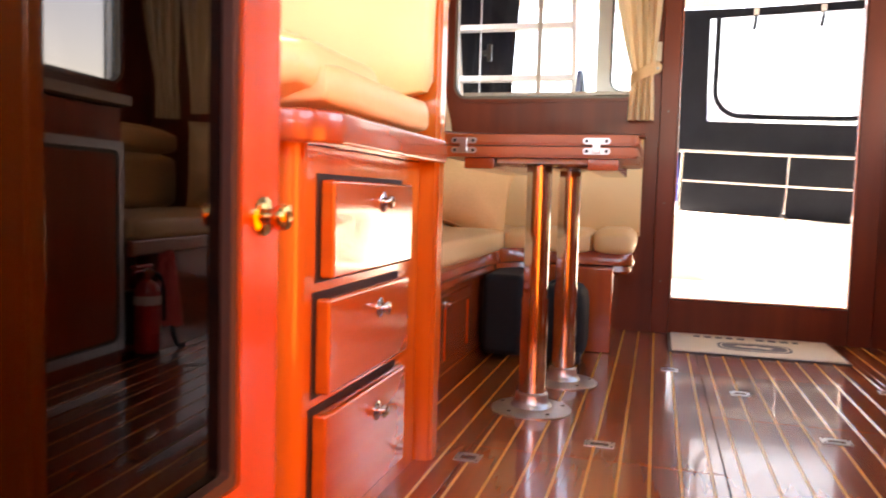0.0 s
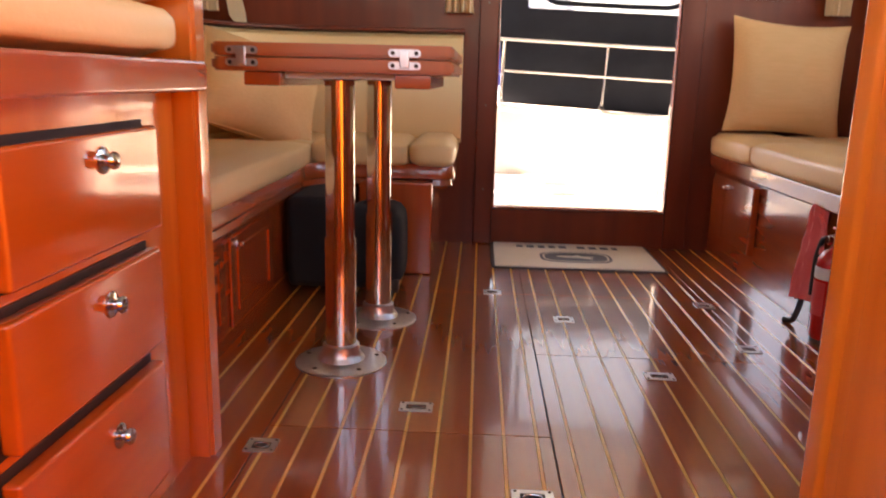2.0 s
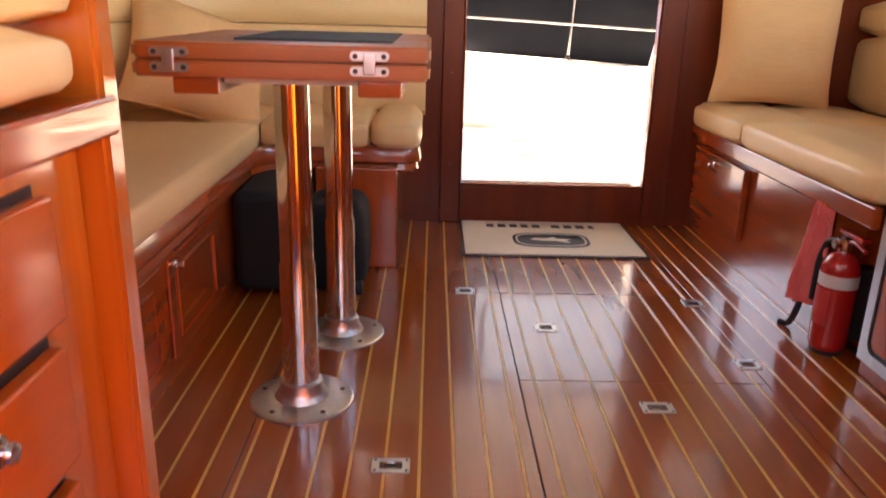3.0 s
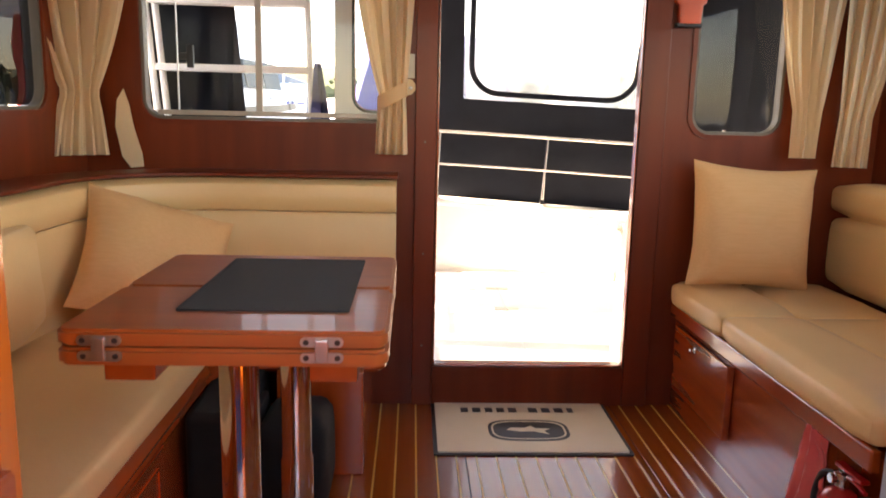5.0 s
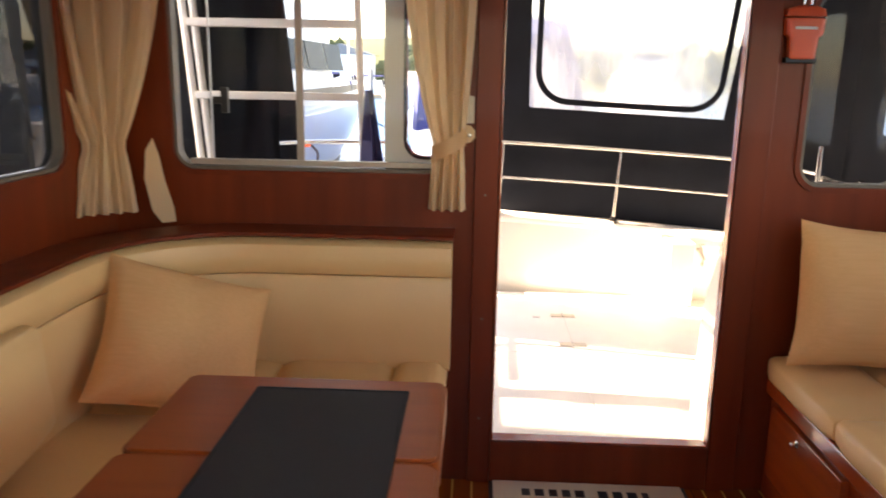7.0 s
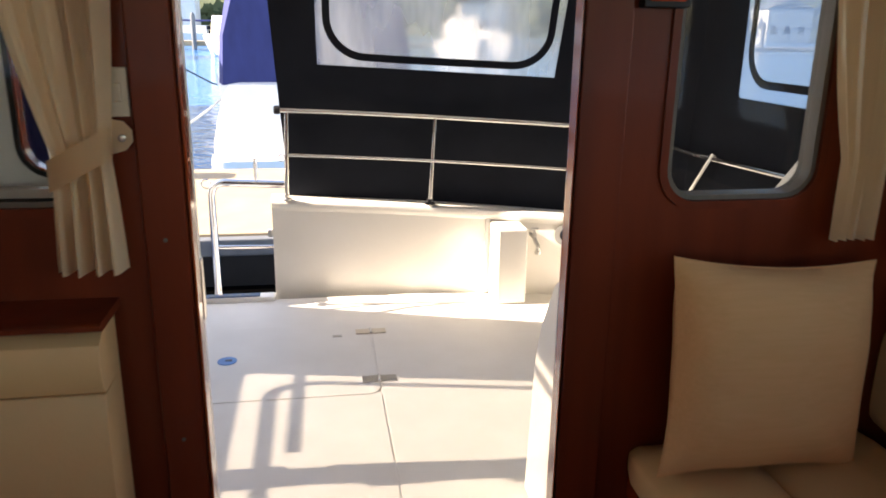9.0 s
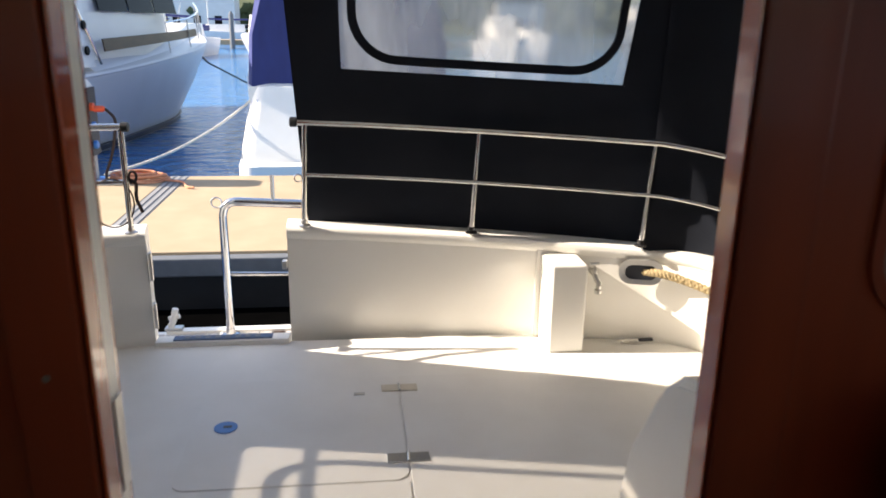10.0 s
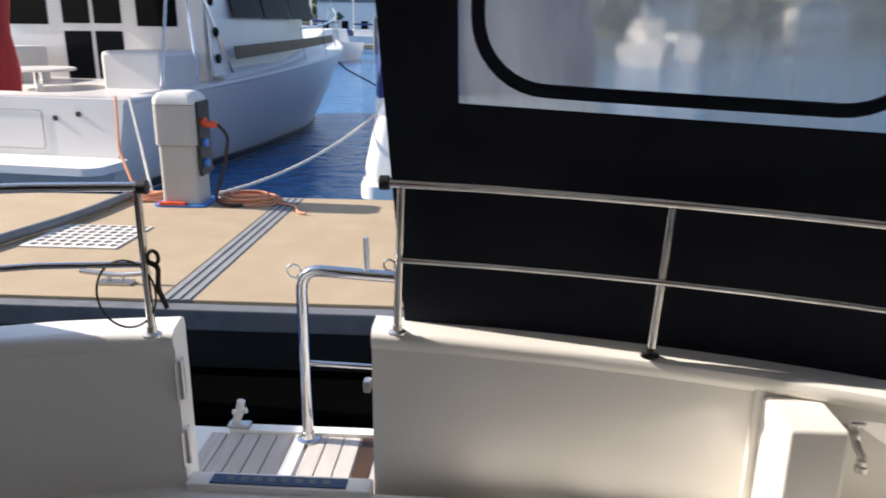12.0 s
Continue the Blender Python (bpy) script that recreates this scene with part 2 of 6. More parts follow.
def smooth(bm, angle=0.7):
    for f in bm.faces:
        f.smooth = True
    for e in bm.edges:
        if len(e.link_faces) == 2 and e.calc_face_angle(0) > angle:
            e.smooth = False


def mesh_of(name, bm, mat, origin=(0, 0, 0)):
    bmesh.ops.recalc_face_normals(bm, faces=bm.faces)
    smooth(bm)
    bm.transform(Matrix.Translation(-Vector(origin)))
    me = bpy.data.meshes.new(name)
    bm.to_mesh(me)
    bm.free()
    me.materials.append(mat)
    return me


SOFT = {"cream_vinyl", "beige_linen", "cream_curtain"}


def flat_faces(ob):
    """Keep large flat faces flat up to their rounded edges."""
    if ob.data.materials[0].name not in SOFT:
        w = ob.modifiers.new("flat_faces", "WEIGHTED_NORMAL")
        w.weight, w.keep_sharp = 60, True
    return ob


def thing(name, at, label, category, group="", kind=""):
    """A thing made of parts: an empty at its base."""
    ob = new(name)
    ob.empty_display_size = 0.05
    ob.location = at
    PLACE[ob.name] = Vector(at)
    return tagged(ob, label, category, group, kind)


def part(name, bm, mat, parent, label=""):
    """One mesh, given in world coordinates, under a thing or a part."""
    origin = PLACE[parent.name]
    ob = new(name, mesh_of(name, bm, mat, origin))
    ob.parent = parent
    PLACE[ob.name] = origin
    if label:
        ob["label"] = label
    return flat_faces(ob)


def solid(name, bm, mat, label="", category="", group="", kind=""):
    """A thing that is one mesh, its origin at its base."""
    xs = [v.co for v in bm.verts]
    lo = Vector([min(c[i] for c in xs) for i in range(3)])
    hi = Vector([max(c[i] for c in xs) for i in range(3)])
    at = Vector(((lo.x + hi.x) / 2, (lo.y + hi.y) / 2, lo.z))
    ob = new(name, mesh_of(name, bm, mat, at))
    ob.location = at
    PLACE[ob.name] = at
    return tagged(flat_faces(ob), label, category, group, kind)


def box(x0, x1, y0, y1, z0, z1, bevel=0.0, seg=2, bm=None, turn=None):
    b = bmesh.new()
    bmesh.ops.create_cube(b, size=1)
    b.transform(Matrix.Translation(((x0 + x1) / 2, (y0 + y1) / 2, (z0 + z1) / 2)) @ Matrix.Diagonal((x1 - x0, y1 - y0, z1 - z0, 1)))
    if bevel:
        bmesh.ops.bevel(b, geom=b.edges[:], offset=bevel, segments=seg, profile=0.5, affect="EDGES")
    if turn is not None:
        b.transform(turn)
    return joined(bm, b)


def joined(bm, b):
    if bm is None:
        return b
    me = bpy.data.meshes.new("scratch")
    b.to_mesh(me)
    b.free()
    bm.from_mesh(me)
    bpy.data.meshes.remove(me)
    return bm


def moved(b, m):
    b.transform(m)
    return b


def ring_mesh(rings, closed_ring=True, cap=True, loop=False, bm=None):
    """Skin rings of points, all with the same count, into one mesh."""
    b = bmesh.new()
    vs = [[b.verts.new(p) for p in r] for r in rings]
    n = len(vs[0])
    pairs = list(zip(vs, vs[1:])) + ([(vs[-1], vs[0])] if loop else [])
    for r, s in pairs:
        for i in range(n if closed_ring else n - 1):
            j = (i + 1) % n
            b.faces.new((r[i], r[j], s[j], s[i]))
    if cap and closed_ring and not loop:
        b.faces.new(vs[0][::-1])
        b.faces.new(vs[-1])
    return joined(bm, b)


def lathe(profile, at=(0, 0, 0), axis="z", n=24, bm=None):
    """Turn a profile of (radius, height) round an axis through at."""
    rings = [[(r * math.cos(2 * math.pi * i / n), r * math.sin(2 * math.pi * i / n), h) for i in range(n)] for r, h in profile]
    b = ring_mesh(rings)
    if axis == "x":
        b.transform(Matrix.Rotation(math.pi / 2, 4, "Y"))
    elif axis == "-x":
        b.transform(Matrix.Rotation(-math.pi / 2, 4, "Y"))
    elif axis == "y":
        b.transform(Matrix.Rotation(-math.pi / 2, 4, "X"))
    elif axis == "-y":
        b.transform(Matrix.Rotation(math.pi / 2, 4, "X"))
    b.transform(Matrix.Translation(at))
    return joined(bm, b)


def rounded(points, radius, n=6):
    """Round the inner corners of a line of points."""
    pts = [Vector(p) for p in points]
    out = [pts[0]]
    for a, b, c in zip(pts, pts[1:], pts[2:]):
        u, v = (a - b), (c - b)
        r = min(radius, u.length * 0.49, v.length * 0.49)
        p, q = b + u.normalized() * r, b + v.normalized() * r
        for i in range(n + 1):
            t = i / n
            out.append((1 - t) ** 2 * p + 2 * t * (1 - t) * b + t * t * q)
    return out + [pts[-1]]


def tube(points, r, n=10, bm=None, loop=False):
    """A round bar along points."""
    pts = [Vector(p) for p in points]
    rings, side = [], None
    for i, p in enumerate(pts):
        a, c = (pts[i - 1], pts[(i + 1) % len(pts)]) if loop else (pts[max(i - 1, 0)], pts[min(i + 1, len(pts) - 1)])
        d = (c - a).normalized()
        if side is None:
            side = d.orthogonal().normalized()
        side = (side - d * side.dot(d)).normalized()
        up = d.cross(side)
        rings.append([p + r * (math.cos(2 * math.pi * k / n) * side + math.sin(2 * math.pi * k / n) * up) for k in range(n)])
    return ring_mesh(rings, loop=loop, bm=bm)


def round_rect(x0, x1, y0, y1, r, n=6):
    out = []
    for cx, cy, a in ((x1 - r, y1 - r, 0), (x0 + r, y1 - r, 90), (x0 + r, y0 + r, 180), (x1 - r, y0 + r, 270)):
        for i in range(n + 1):
            t = radians(a + 90 * i / n)
            out.append((cx + r * math.cos(t), cy + r * math.sin(t)))
    return out


def slab(outer, holes, axis, lo, hi, bm=None):
    """A plate with holes: outlines in the plane across the axis, thickness from lo to hi."""
    def place(u, v, w):
        return {"x": (w, u, v), "y": (u, w, v), "z": (u, v, w)}[axis]
    b = bmesh.new()
    for line in (outer, *holes):
        vs = [b.verts.new(place(u, v, lo)) for u, v in line]
        for i in range(len(vs)):
            b.edges.new((vs[i], vs[(i + 1) % len(vs)]))
    bmesh.ops.triangle_fill(b, use_beauty=True, use_dissolve=False, edges=b.edges[:])
    faces = b.faces[:]
    got = bmesh.ops.extrude_face_region(b, geom=faces)
    moved_verts = [g for g in got["geom"] if isinstance(g, bmesh.types.BMVert)]
    bmesh.ops.translate(b, verts=moved_verts, vec=Vector(place(0, 0, hi)) - Vector(place(0, 0, lo)))
    return joined(bm, b)


def frame_ring(u0, u1, v0, v1, r, width, axis, lo, hi, bm=None):
    return slab(round_rect(u0, u1, v0, v1, r), [round_rect(u0 + width, u1 - width, v0 + width, v1 - width, max(r - width, 0.005))], axis, lo, hi, bm)


def sweep(profile, path, bm=None):
    """Carry a closed profile of (out, z) along a level path of (x, y); out is to the right of the way."""
    pts = [Vector((*p, 0)) for p in path]
    rings = []
    for i, p in enumerate(pts):
        d1 = (pts[i] - pts[max(i - 1, 0)]) if i else (pts[1] - pts[0])
        d2 = (pts[min(i + 1, len(pts) - 1)] - pts[i]) if i < len(pts) - 1 else d1
        d = (d1.normalized() + d2.normalized()).normalized()
        right = Vector((d.y, -d.x, 0)) / max(d.dot(d1.normalized()), 0.5)
        rings.append([p + right * o + Vector((0, 0, z)) for o, z in profile])
    return ring_mesh(rings, bm=bm)


def cushion(x0, x1, y0, y1, z0, z1, r=0.03, puff=0.012, seed=0, cuts=7):
    """A soft block with rounded edges, swollen middles and small creases."""
    b = bmesh.new()
    bmesh.ops.create_cube(b, size=2)
    bmesh.ops.subdivide_edges(b, edges=b.edges[:], cuts=cuts, use_grid_fill=True)
    half = Vector(((x1 - x0) / 2, (y1 - y0) / 2, (z1 - z0) / 2))
    mid = Vector(((x0 + x1) / 2, (y0 + y1) / 2, (z0 + z1) / 2))
    for v in b.verts:
        c = v.co.copy()
        c = Vector([math.copysign(abs(k) ** 0.75, k) for k in c])
        p = Vector((c.x * half.x, c.y * half.y, c.z * half.z))
        core = Vector([max(-(half[i] - r), min(half[i] - r, p[i])) for i in range(3)])
        d = p - core
        if d.length > 1e-6:
            p = core + d.normalized() * min(r, max(abs(k) for k in d) if d.length else r)
        swell = (1 - c.x ** 4) * (1 - c.y ** 4) if abs(v.co.z) > 0.999 else ((1 - c.z ** 4) * 0.6 if True else 0)
        n = d.normalized() if d.length > 1e-6 else Vector((0, 0, 0))
        p += n * puff * swell
        p += 0.0035 * noise.noise_vector(p * 9 + Vector((seed, seed * 2, 0)))
        v.co = p + mid
    return b


def pillow(w, h, d, seed=0, n=26, crease=0.012):
    """A scatter cushion in its own plane (x across, z up), fat in the middle, pinched and creased at the corners."""
    b = bmesh.new()
    grids = []
    for s in (-1, 1):
        g = []
        for i in range(n + 1):
            row = []
            for j in range(n + 1):
                u, v = 2 * i / n - 1, 2 * j / n - 1
                fat = max(0.0, (1 - abs(u) ** 2.6)) ** 0.55 * max(0.0, (1 - abs(v) ** 2.6)) ** 0.55
                pinch = 1 - 0.09 * (1 - abs(u) ** 2) * abs(v) ** 3, 1 - 0.09 * (1 - abs(v) ** 2) * abs(u) ** 3
                x, z = u * w / 2 * pinch[1], v * h / 2 * pinch[0]
                k = noise.noise(Vector((x * 7 + seed, z * 7, s * 2 + seed))) * crease * fat * 1.6
                turn = math.atan2(v - math.copysign(1.05, v), u - math.copysign(1.05, u))
                near = max(0.0, 1 - math.hypot(abs(u) - 1, abs(v) - 1) / 0.95)
                k += 0.006 * math.sin(turn * 13 + seed) * near * fat ** 0.5
                sag = noise.noise(Vector((x * 4 + seed, z * 3, seed))) * 0.008
                row.append((x + sag, s * (fat * d / 2 + k), z + sag * 0.6))
            g.append(row)
        grids.append(g)
    vs = [[[b.verts.new(p) for p in row] for row in g] for g in grids]
    for s in (0, 1):
        for i in range(n):
            for j in range(n):
                q = (vs[s][i][j], vs[s][i + 1][j], vs[s][i + 1][j + 1], vs[s][i][j + 1])
                b.faces.new(q if s == 0 else q[::-1])
    bmesh.ops.remove_doubles(b, verts=b.verts, dist=0.0005)
    return b


def hem(w, h, m, seed, r=0.0022):
    """The stitched edge of a scatter cushion, following its pinched outline."""
    pts = []
    for u0, v0, u1, v1 in ((-1, -1, 1, -1), (1, -1, 1, 1), (1, 1, -1, 1), (-1, 1, -1, -1)):
        for k in range(16):
            u, v = u0 + (u1 - u0) * k / 16, v0 + (v1 - v0) * k / 16
            x, z = u * w / 2 * (1 - 0.09 * (1 - v * v) * abs(u) ** 3), v * h / 2 * (1 - 0.09 * (1 - u * u) * abs(v) ** 3)
            sag = noise.noise(Vector((x * 4 + seed, z * 3, seed))) * 0.008
            pts.append(m @ Vector((x + sag, 0, z + sag * 0.6)))
    return tube(pts, r, 6, loop=True)


def screw_head(at, axis, r=0.004, bm=None):
    return lathe([(r, 0), (r, 0.0012), (r * 0.6, 0.002)], at, axis, 8, bm)


# ---- the cabin: walls, ceiling, lower floor ----
Y_AFT, X_PORT, X_STBD, Y_BOW = 3.78, -1.16, 1.86, -1.6
Z_TOP = 2.02
aft_holes = [round_rect(-0.945, -0.03, 1.115, 1.775, 0.07), round_rect(1.125, 1.475, 1.10, 1.72, 0.07)]
aft_outer = [(X_PORT - 0.06, -0.8), (X_STBD + 0.06, -0.8), (X_STBD + 0.06, Z_TOP), (X_PORT - 0.06, Z_TOP)]
wall_aft = solid("wall_aft", slab(aft_outer, aft_holes + [[(0.15, 0.165), (0.917, 0.165), (0.917, 1.93), (0.15, 1.93)]], "y", Y_AFT, Y_AFT + 0.03), WOOD_WALL, "glossy dark mahogany bulkhead with window and door openings", "wall", kind="structure")
PORT_WIN = [(2.06, 3.49, 1.14, 1.74), (-0.30, 1.16, 1.12, 1.80)]
STBD_WIN = [(2.75, 3.52, 1.14, 1.74), (0.05, 2.45, 1.12, 1.80)]
Y_SCREEN = -0.40
side = [(Y_BOW, -0.8), (Y_AFT, -0.8), (Y_AFT, Z_TOP), (Y_SCREEN, Z_TOP), (Y_SCREEN, 0.99), (Y_BOW, 0.99)]
wall_port = solid("wall_port", slab(side, [round_rect(*w, 0.08) for w in PORT_WIN], "x", X_PORT - 0.05, X_PORT), WOOD_WALL, "mahogany veneer cabin side with window openings", "wall", kind="structure")
wall_starboard = solid("wall_starboard", slab(side, [round_rect(*w, 0.08) for w in STBD_WIN], "x", X_STBD, X_STBD + 0.05), WOOD_WALL, "mahogany veneer cabin side with window openings", "wall", kind="structure")
for x0, wins in ((X_PORT - 0.060, PORT_WIN), (X_STBD + 0.053, STBD_WIN)):
    solid("cabin_skin", slab([(Y_BOW - 0.05, -1.0), (Y_AFT + 0.03, -1.0), (Y_AFT + 0.03, Z_TOP), (Y_SCREEN - 0.05, Z_TOP), (Y_SCREEN - 0.05, 0.985), (Y_BOW - 0.05, 0.985)], [round_rect(*w, 0.08) for w in wins], "x", x0, x0 + 0.007), WHITE, "white fibreglass outer side of the cabin", "wall", kind="structure")
front = [(X_PORT - 0.05, 0.99), (X_STBD + 0.05, 0.99), (X_STBD + 0.05, Z_TOP), (X_PORT - 0.05, Z_TOP)]
SCREENS = [(-1.10, -0.13), (-0.09, 0.80), (0.84, 1.80)]
wall_forward = solid("wall_forward", slab(front, [round_rect(a, c, 1.06, 1.95, 0.06) for a, c in SCREENS], "y", Y_SCREEN - 0.05, Y_SCREEN), WOOD_WALL, "mahogany windscreen frame", "wall", kind="structure")
# unseen bow bulkhead and panels, in lighter wood to brighten the pedestal reflections
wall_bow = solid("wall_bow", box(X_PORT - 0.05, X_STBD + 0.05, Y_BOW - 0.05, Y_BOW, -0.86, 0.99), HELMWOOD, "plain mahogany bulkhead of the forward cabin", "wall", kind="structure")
foredeck = solid("foredeck", slab([(X_PORT - 0.06, Y_BOW - 0.12), (X_STBD + 0.06, Y_BOW - 0.12), (X_STBD + 0.06, Y_SCREEN - 0.05), (X_PORT - 0.06, Y_SCREEN - 0.05)], [round_rect(-0.45, 0.70, -1.45, -0.50, 0.05)], "z", 0.99, 1.04), WHITE, "white fibreglass foredeck with an open hatch", "deck", kind="structure")
solid("cabin_panel", box(0.464, 0.504, Y_BOW, -0.385, -0.8, 0.985), HELMWOOD, "mahogany panel of the forward cabin, coloured brighter as if sunlit", "panel", kind="structure")
solid("cabin_panel", box(-0.82, -0.78, Y_BOW, 0.10, -0.8, 0.985), HELMWOOD, "mahogany panel of the forward cabin", "panel", kind="structure")
ceiling = solid("ceiling", box(X_PORT - 0.06, X_STBD + 0.06, Y_SCREEN - 0.06, Y_AFT + 0.06, Z_TOP, Z_TOP + 0.06), material("ceiling_vinyl", (0.74, 0.68, 0.57), 0.6), "cream vinyl headliner panel", "ceiling", kind="structure")
lower_floor = solid("lower_floor", box(X_PORT, X_STBD, Y_BOW, 0.62, -0.86, -0.80), WOOD_Y, "mahogany floor of the forward cabin", "floor", kind="structure")
for k, (y0, z) in enumerate(((0.60, -0.60), (0.80, -0.40), (1.00, -0.20))):
    solid("companionway_step", box(-0.42, 0.46, y0, 1.25, z - 0.2, z, 0.006), WOOD_X, "varnished mahogany companionway step", "step", "companionway steps", "structure")

# door frame trim round the aft opening
door_frame = thing("door_frame", (0.53, Y_AFT, 0.0), "dark mahogany door frame with rounded inner edges", "door frame", kind="structure")
for x0, x1 in ((0.066, 0.147), (0.920, 1.02)):
    part("jamb", box(x0, x1, Y_AFT - 0.018, Y_AFT + 0.0, 0.0, 1.97, 0.006), WOOD_WALL, door_frame)
for x0, x1 in ((0.1505, 0.156), (0.914, 0.9165)):
    part("jamb_lining", box(x0, x1, Y_AFT - 0.012, Y_AFT + 0.031, 0.165, 1.93, 0.002), WOOD, door_frame)
part("sill", box(0.147, 0.920, Y_AFT - 0.016, Y_AFT - 0.001, 0.0, 0.163, 0.004), WOOD_WALL, door_frame)
part("sill_cap", box(0.1565, 0.9105, Y_AFT - 0.02, Y_AFT + 0.033, 0.1655, 0.174, 0.004), WOOD_X, door_frame, "varnished mahogany sill strip")
for z in (0.62, 1.05, 0.25):
    part("screw", screw_head((0.105, Y_AFT - 0.018, z), "-y", 0.0045), FRAMEGREY, door_frame)
part("outer_edge", box(0.10, 0.154, Y_AFT + 0.0315, Y_AFT + 0.075, 0.10, 1.97, 0.006), WHITE, door_frame, "white fibreglass outer edge")
part("strike_plate", box(0.1545, 0.158, Y_AFT + 0.038, Y_AFT + 0.066, 0.86, 0.99, 0.001), BRUSHED, door_frame, "steel lock strike plate")


# ---- windows ----
def cabin_window(name, u0, u1, v0, v1, axis, w, sign, glass, label, slider=None, latch=None, r=0.07):
    """Rounded aluminium window in a wall: trim ring, sill rail, panes."""
    at = {"x": (w, (u0 + u1) / 2, v0), "y": ((u0 + u1) / 2, w, v0)}[axis]
    win = thing(name, at, label, "window", kind="structure")
    a, b2 = sorted((w - sign * 0.007, w + sign * 0.0))
    part("wood_trim", frame_ring(u0 - 0.018, u1 + 0.018, v0 - 0.018, v1 + 0.018, r + 0.018, 0.0175, axis, a, b2), WOOD_WALL, win)
    a, b2 = sorted((w + sign * 0.002, w + sign * 0.05))
    part("window_frame", frame_ring(u0 + 0.0005, u1 - 0.0005, v0 + 0.0005, v1 - 0.0005, r, 0.011, axis, a, b2), FRAMEGREY, win, "grey anodised aluminium frame")
    g = w + sign * 0.03
    inner = (u0 + 0.014, u1 - 0.014, v0 + 0.014, v1 - 0.014)
    if slider is None:
        pane = part("pane", slab(round_rect(*inner, r - 0.014), [], axis, *sorted((g, g + sign * 0.005))), glass, win)
        pane.visible_shadow = glass is not LENSGLASS
        return win
    box_for = (lambda p, q, zz0, zz1, w0, w1, bv=0.002: box(p, q, *sorted((w0, w1)), zz0, zz1, bv)) if axis == "y" else (lambda p, q, zz0, zz1, w0, w1, bv=0.002: box(*sorted((w0, w1)), p, q, zz0, zz1, bv))
    part("sill_rail", box_for(u0 + 0.05, u1 - 0.05, v0 + 0.016, v0 + 0.034, g - sign * 0.02, g + sign * 0.012), SILLALU, win)
    part("mullion", box_for(slider - 0.012, slider + 0.012, v0 + 0.02, v1 - 0.016, g - sign * 0.012, g + sign * 0.004), SILLALU, win)
    for k, (p, q) in enumerate(((inner[0], slider + 0.01), (slider - 0.01, inner[1]))):
        off = sign * (0.004 if k else -0.006)
        left, right = (r - 0.014, 0.004) if k == 0 else (0.004, r - 0.014)
        line = [pt for pt in round_rect(p, q, v0 + 0.02, inner[3], 0.03)]
        pane = part("pane", slab(line, [], axis, *sorted((g + off, g + off + sign * 0.004))), glass, win)
        pane.visible_shadow = False
    if latch:
        lx, lz = latch
        part("slide_edge", box_for(lx - 0.052, lx - 0.047, v0 + 0.035, v1 - 0.02, g - sign * 0.016, g - sign * 0.008, 0.001), ALU, win)
        body = box_for(lx - 0.012, lx + 0.012, lz - 0.042, lz + 0.042, g - sign * 0.03, g - sign * 0.008, 0.004)
        box_b = box_for(lx - 0.04, lx, lz - 0.012, lz + 0.012, g - sign * 0.028, g - sign * 0.01, 0.004)
        part("latch", joined(body, box_b), BLACK, win, "black plastic window latch")
    return win


cabin_window("window_1", -0.945, -0.03, 1.115, 1.775, "y", Y_AFT, 1, LENSGLASS, "sliding aluminium window looking onto the cockpit", slider=-0.52, latch=(-0.768, 1.345))
cabin_window("window_2", 1.125, 1.475, 1.10, 1.72, "y", Y_AFT, 1, LENSGLASS, "fixed rounded window beside the cockpit door")
cabin_window("window_3", *PORT_WIN[0], "x", X_PORT, -1, TINTGLASS, "tinted side window above the settee", r=0.08)
cabin_window("window_4", *PORT_WIN[1], "x", X_PORT, -1, HELMGLASS, "side window at the helm", r=0.08)
cabin_window("window_5", *STBD_WIN[0], "x", X_STBD, 1, LENSGLASS, "clear side window above the starboard settee", r=0.08)
cabin_window("window_6", *STBD_WIN[1], "x", X_STBD, 1, LENSGLASS, "side window at the galley", r=0.08)
for k, (a, c) in enumerate(SCREENS):
    cabin_window("window_%d" % (7 + k), a, c, 1.06, 1.95, "y", Y_SCREEN, -1, LENSGLASS, "windscreen pane ahead of the helm", r=0.06)


# ---- helm seat box with three drawers ----
DRAWER = material("polished_mahogany", (0.58, 0.125, 0.018), 0.12, dark=(0.36, 0.060, 0.008), grain=(22, 1.6, 22), coat=1.0, spread=0.9)
def knob(at, axis, parent, mat=STEEL, r=0.017, label="chrome push-button knob"):
    s = r / 0.017
    b = lathe([(0.019 * s, 0), (0.019 * s, 0.002), (0.015 * s, 0.004), (0.007 * s, 0.006), (0.006 * s, 0.010), (0.011 * s, 0.012), (0.013 * s, 0.016), (0.011 * s, 0.020), (0.004 * s, 0.022)], at, axis, 18)
    return part("knob", b, mat, parent, label)


helm_box = thing("helm_seat_box", (-0.75, 1.4, 0.0), "glossy orange-brown mahogany seat box with three drawers", "cabinet")
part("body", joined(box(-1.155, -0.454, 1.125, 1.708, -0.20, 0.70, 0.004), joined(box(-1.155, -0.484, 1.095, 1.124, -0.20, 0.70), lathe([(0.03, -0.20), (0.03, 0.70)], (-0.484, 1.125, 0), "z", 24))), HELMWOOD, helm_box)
edge = [(-1.155, 1.055)] + [(-0.47 + 0.075 * math.sin(radians(a)), 1.13 - 0.075 * math.cos(radians(a))) for a in range(0, 91, 15)] + [(-0.395, 1.708)]
part("top_trim", sweep([(0.0, 0.698), (0.004, 0.704), (0.004, 0.742), (0.0, 0.748), (-0.03, 0.748), (-0.03, 0.698)], edge), WOOD_Y, helm_box)
part("top", box(-1.155, -0.425, 1.085, 1.708, 0.70, 0.744), WOOD_Y, helm_box)
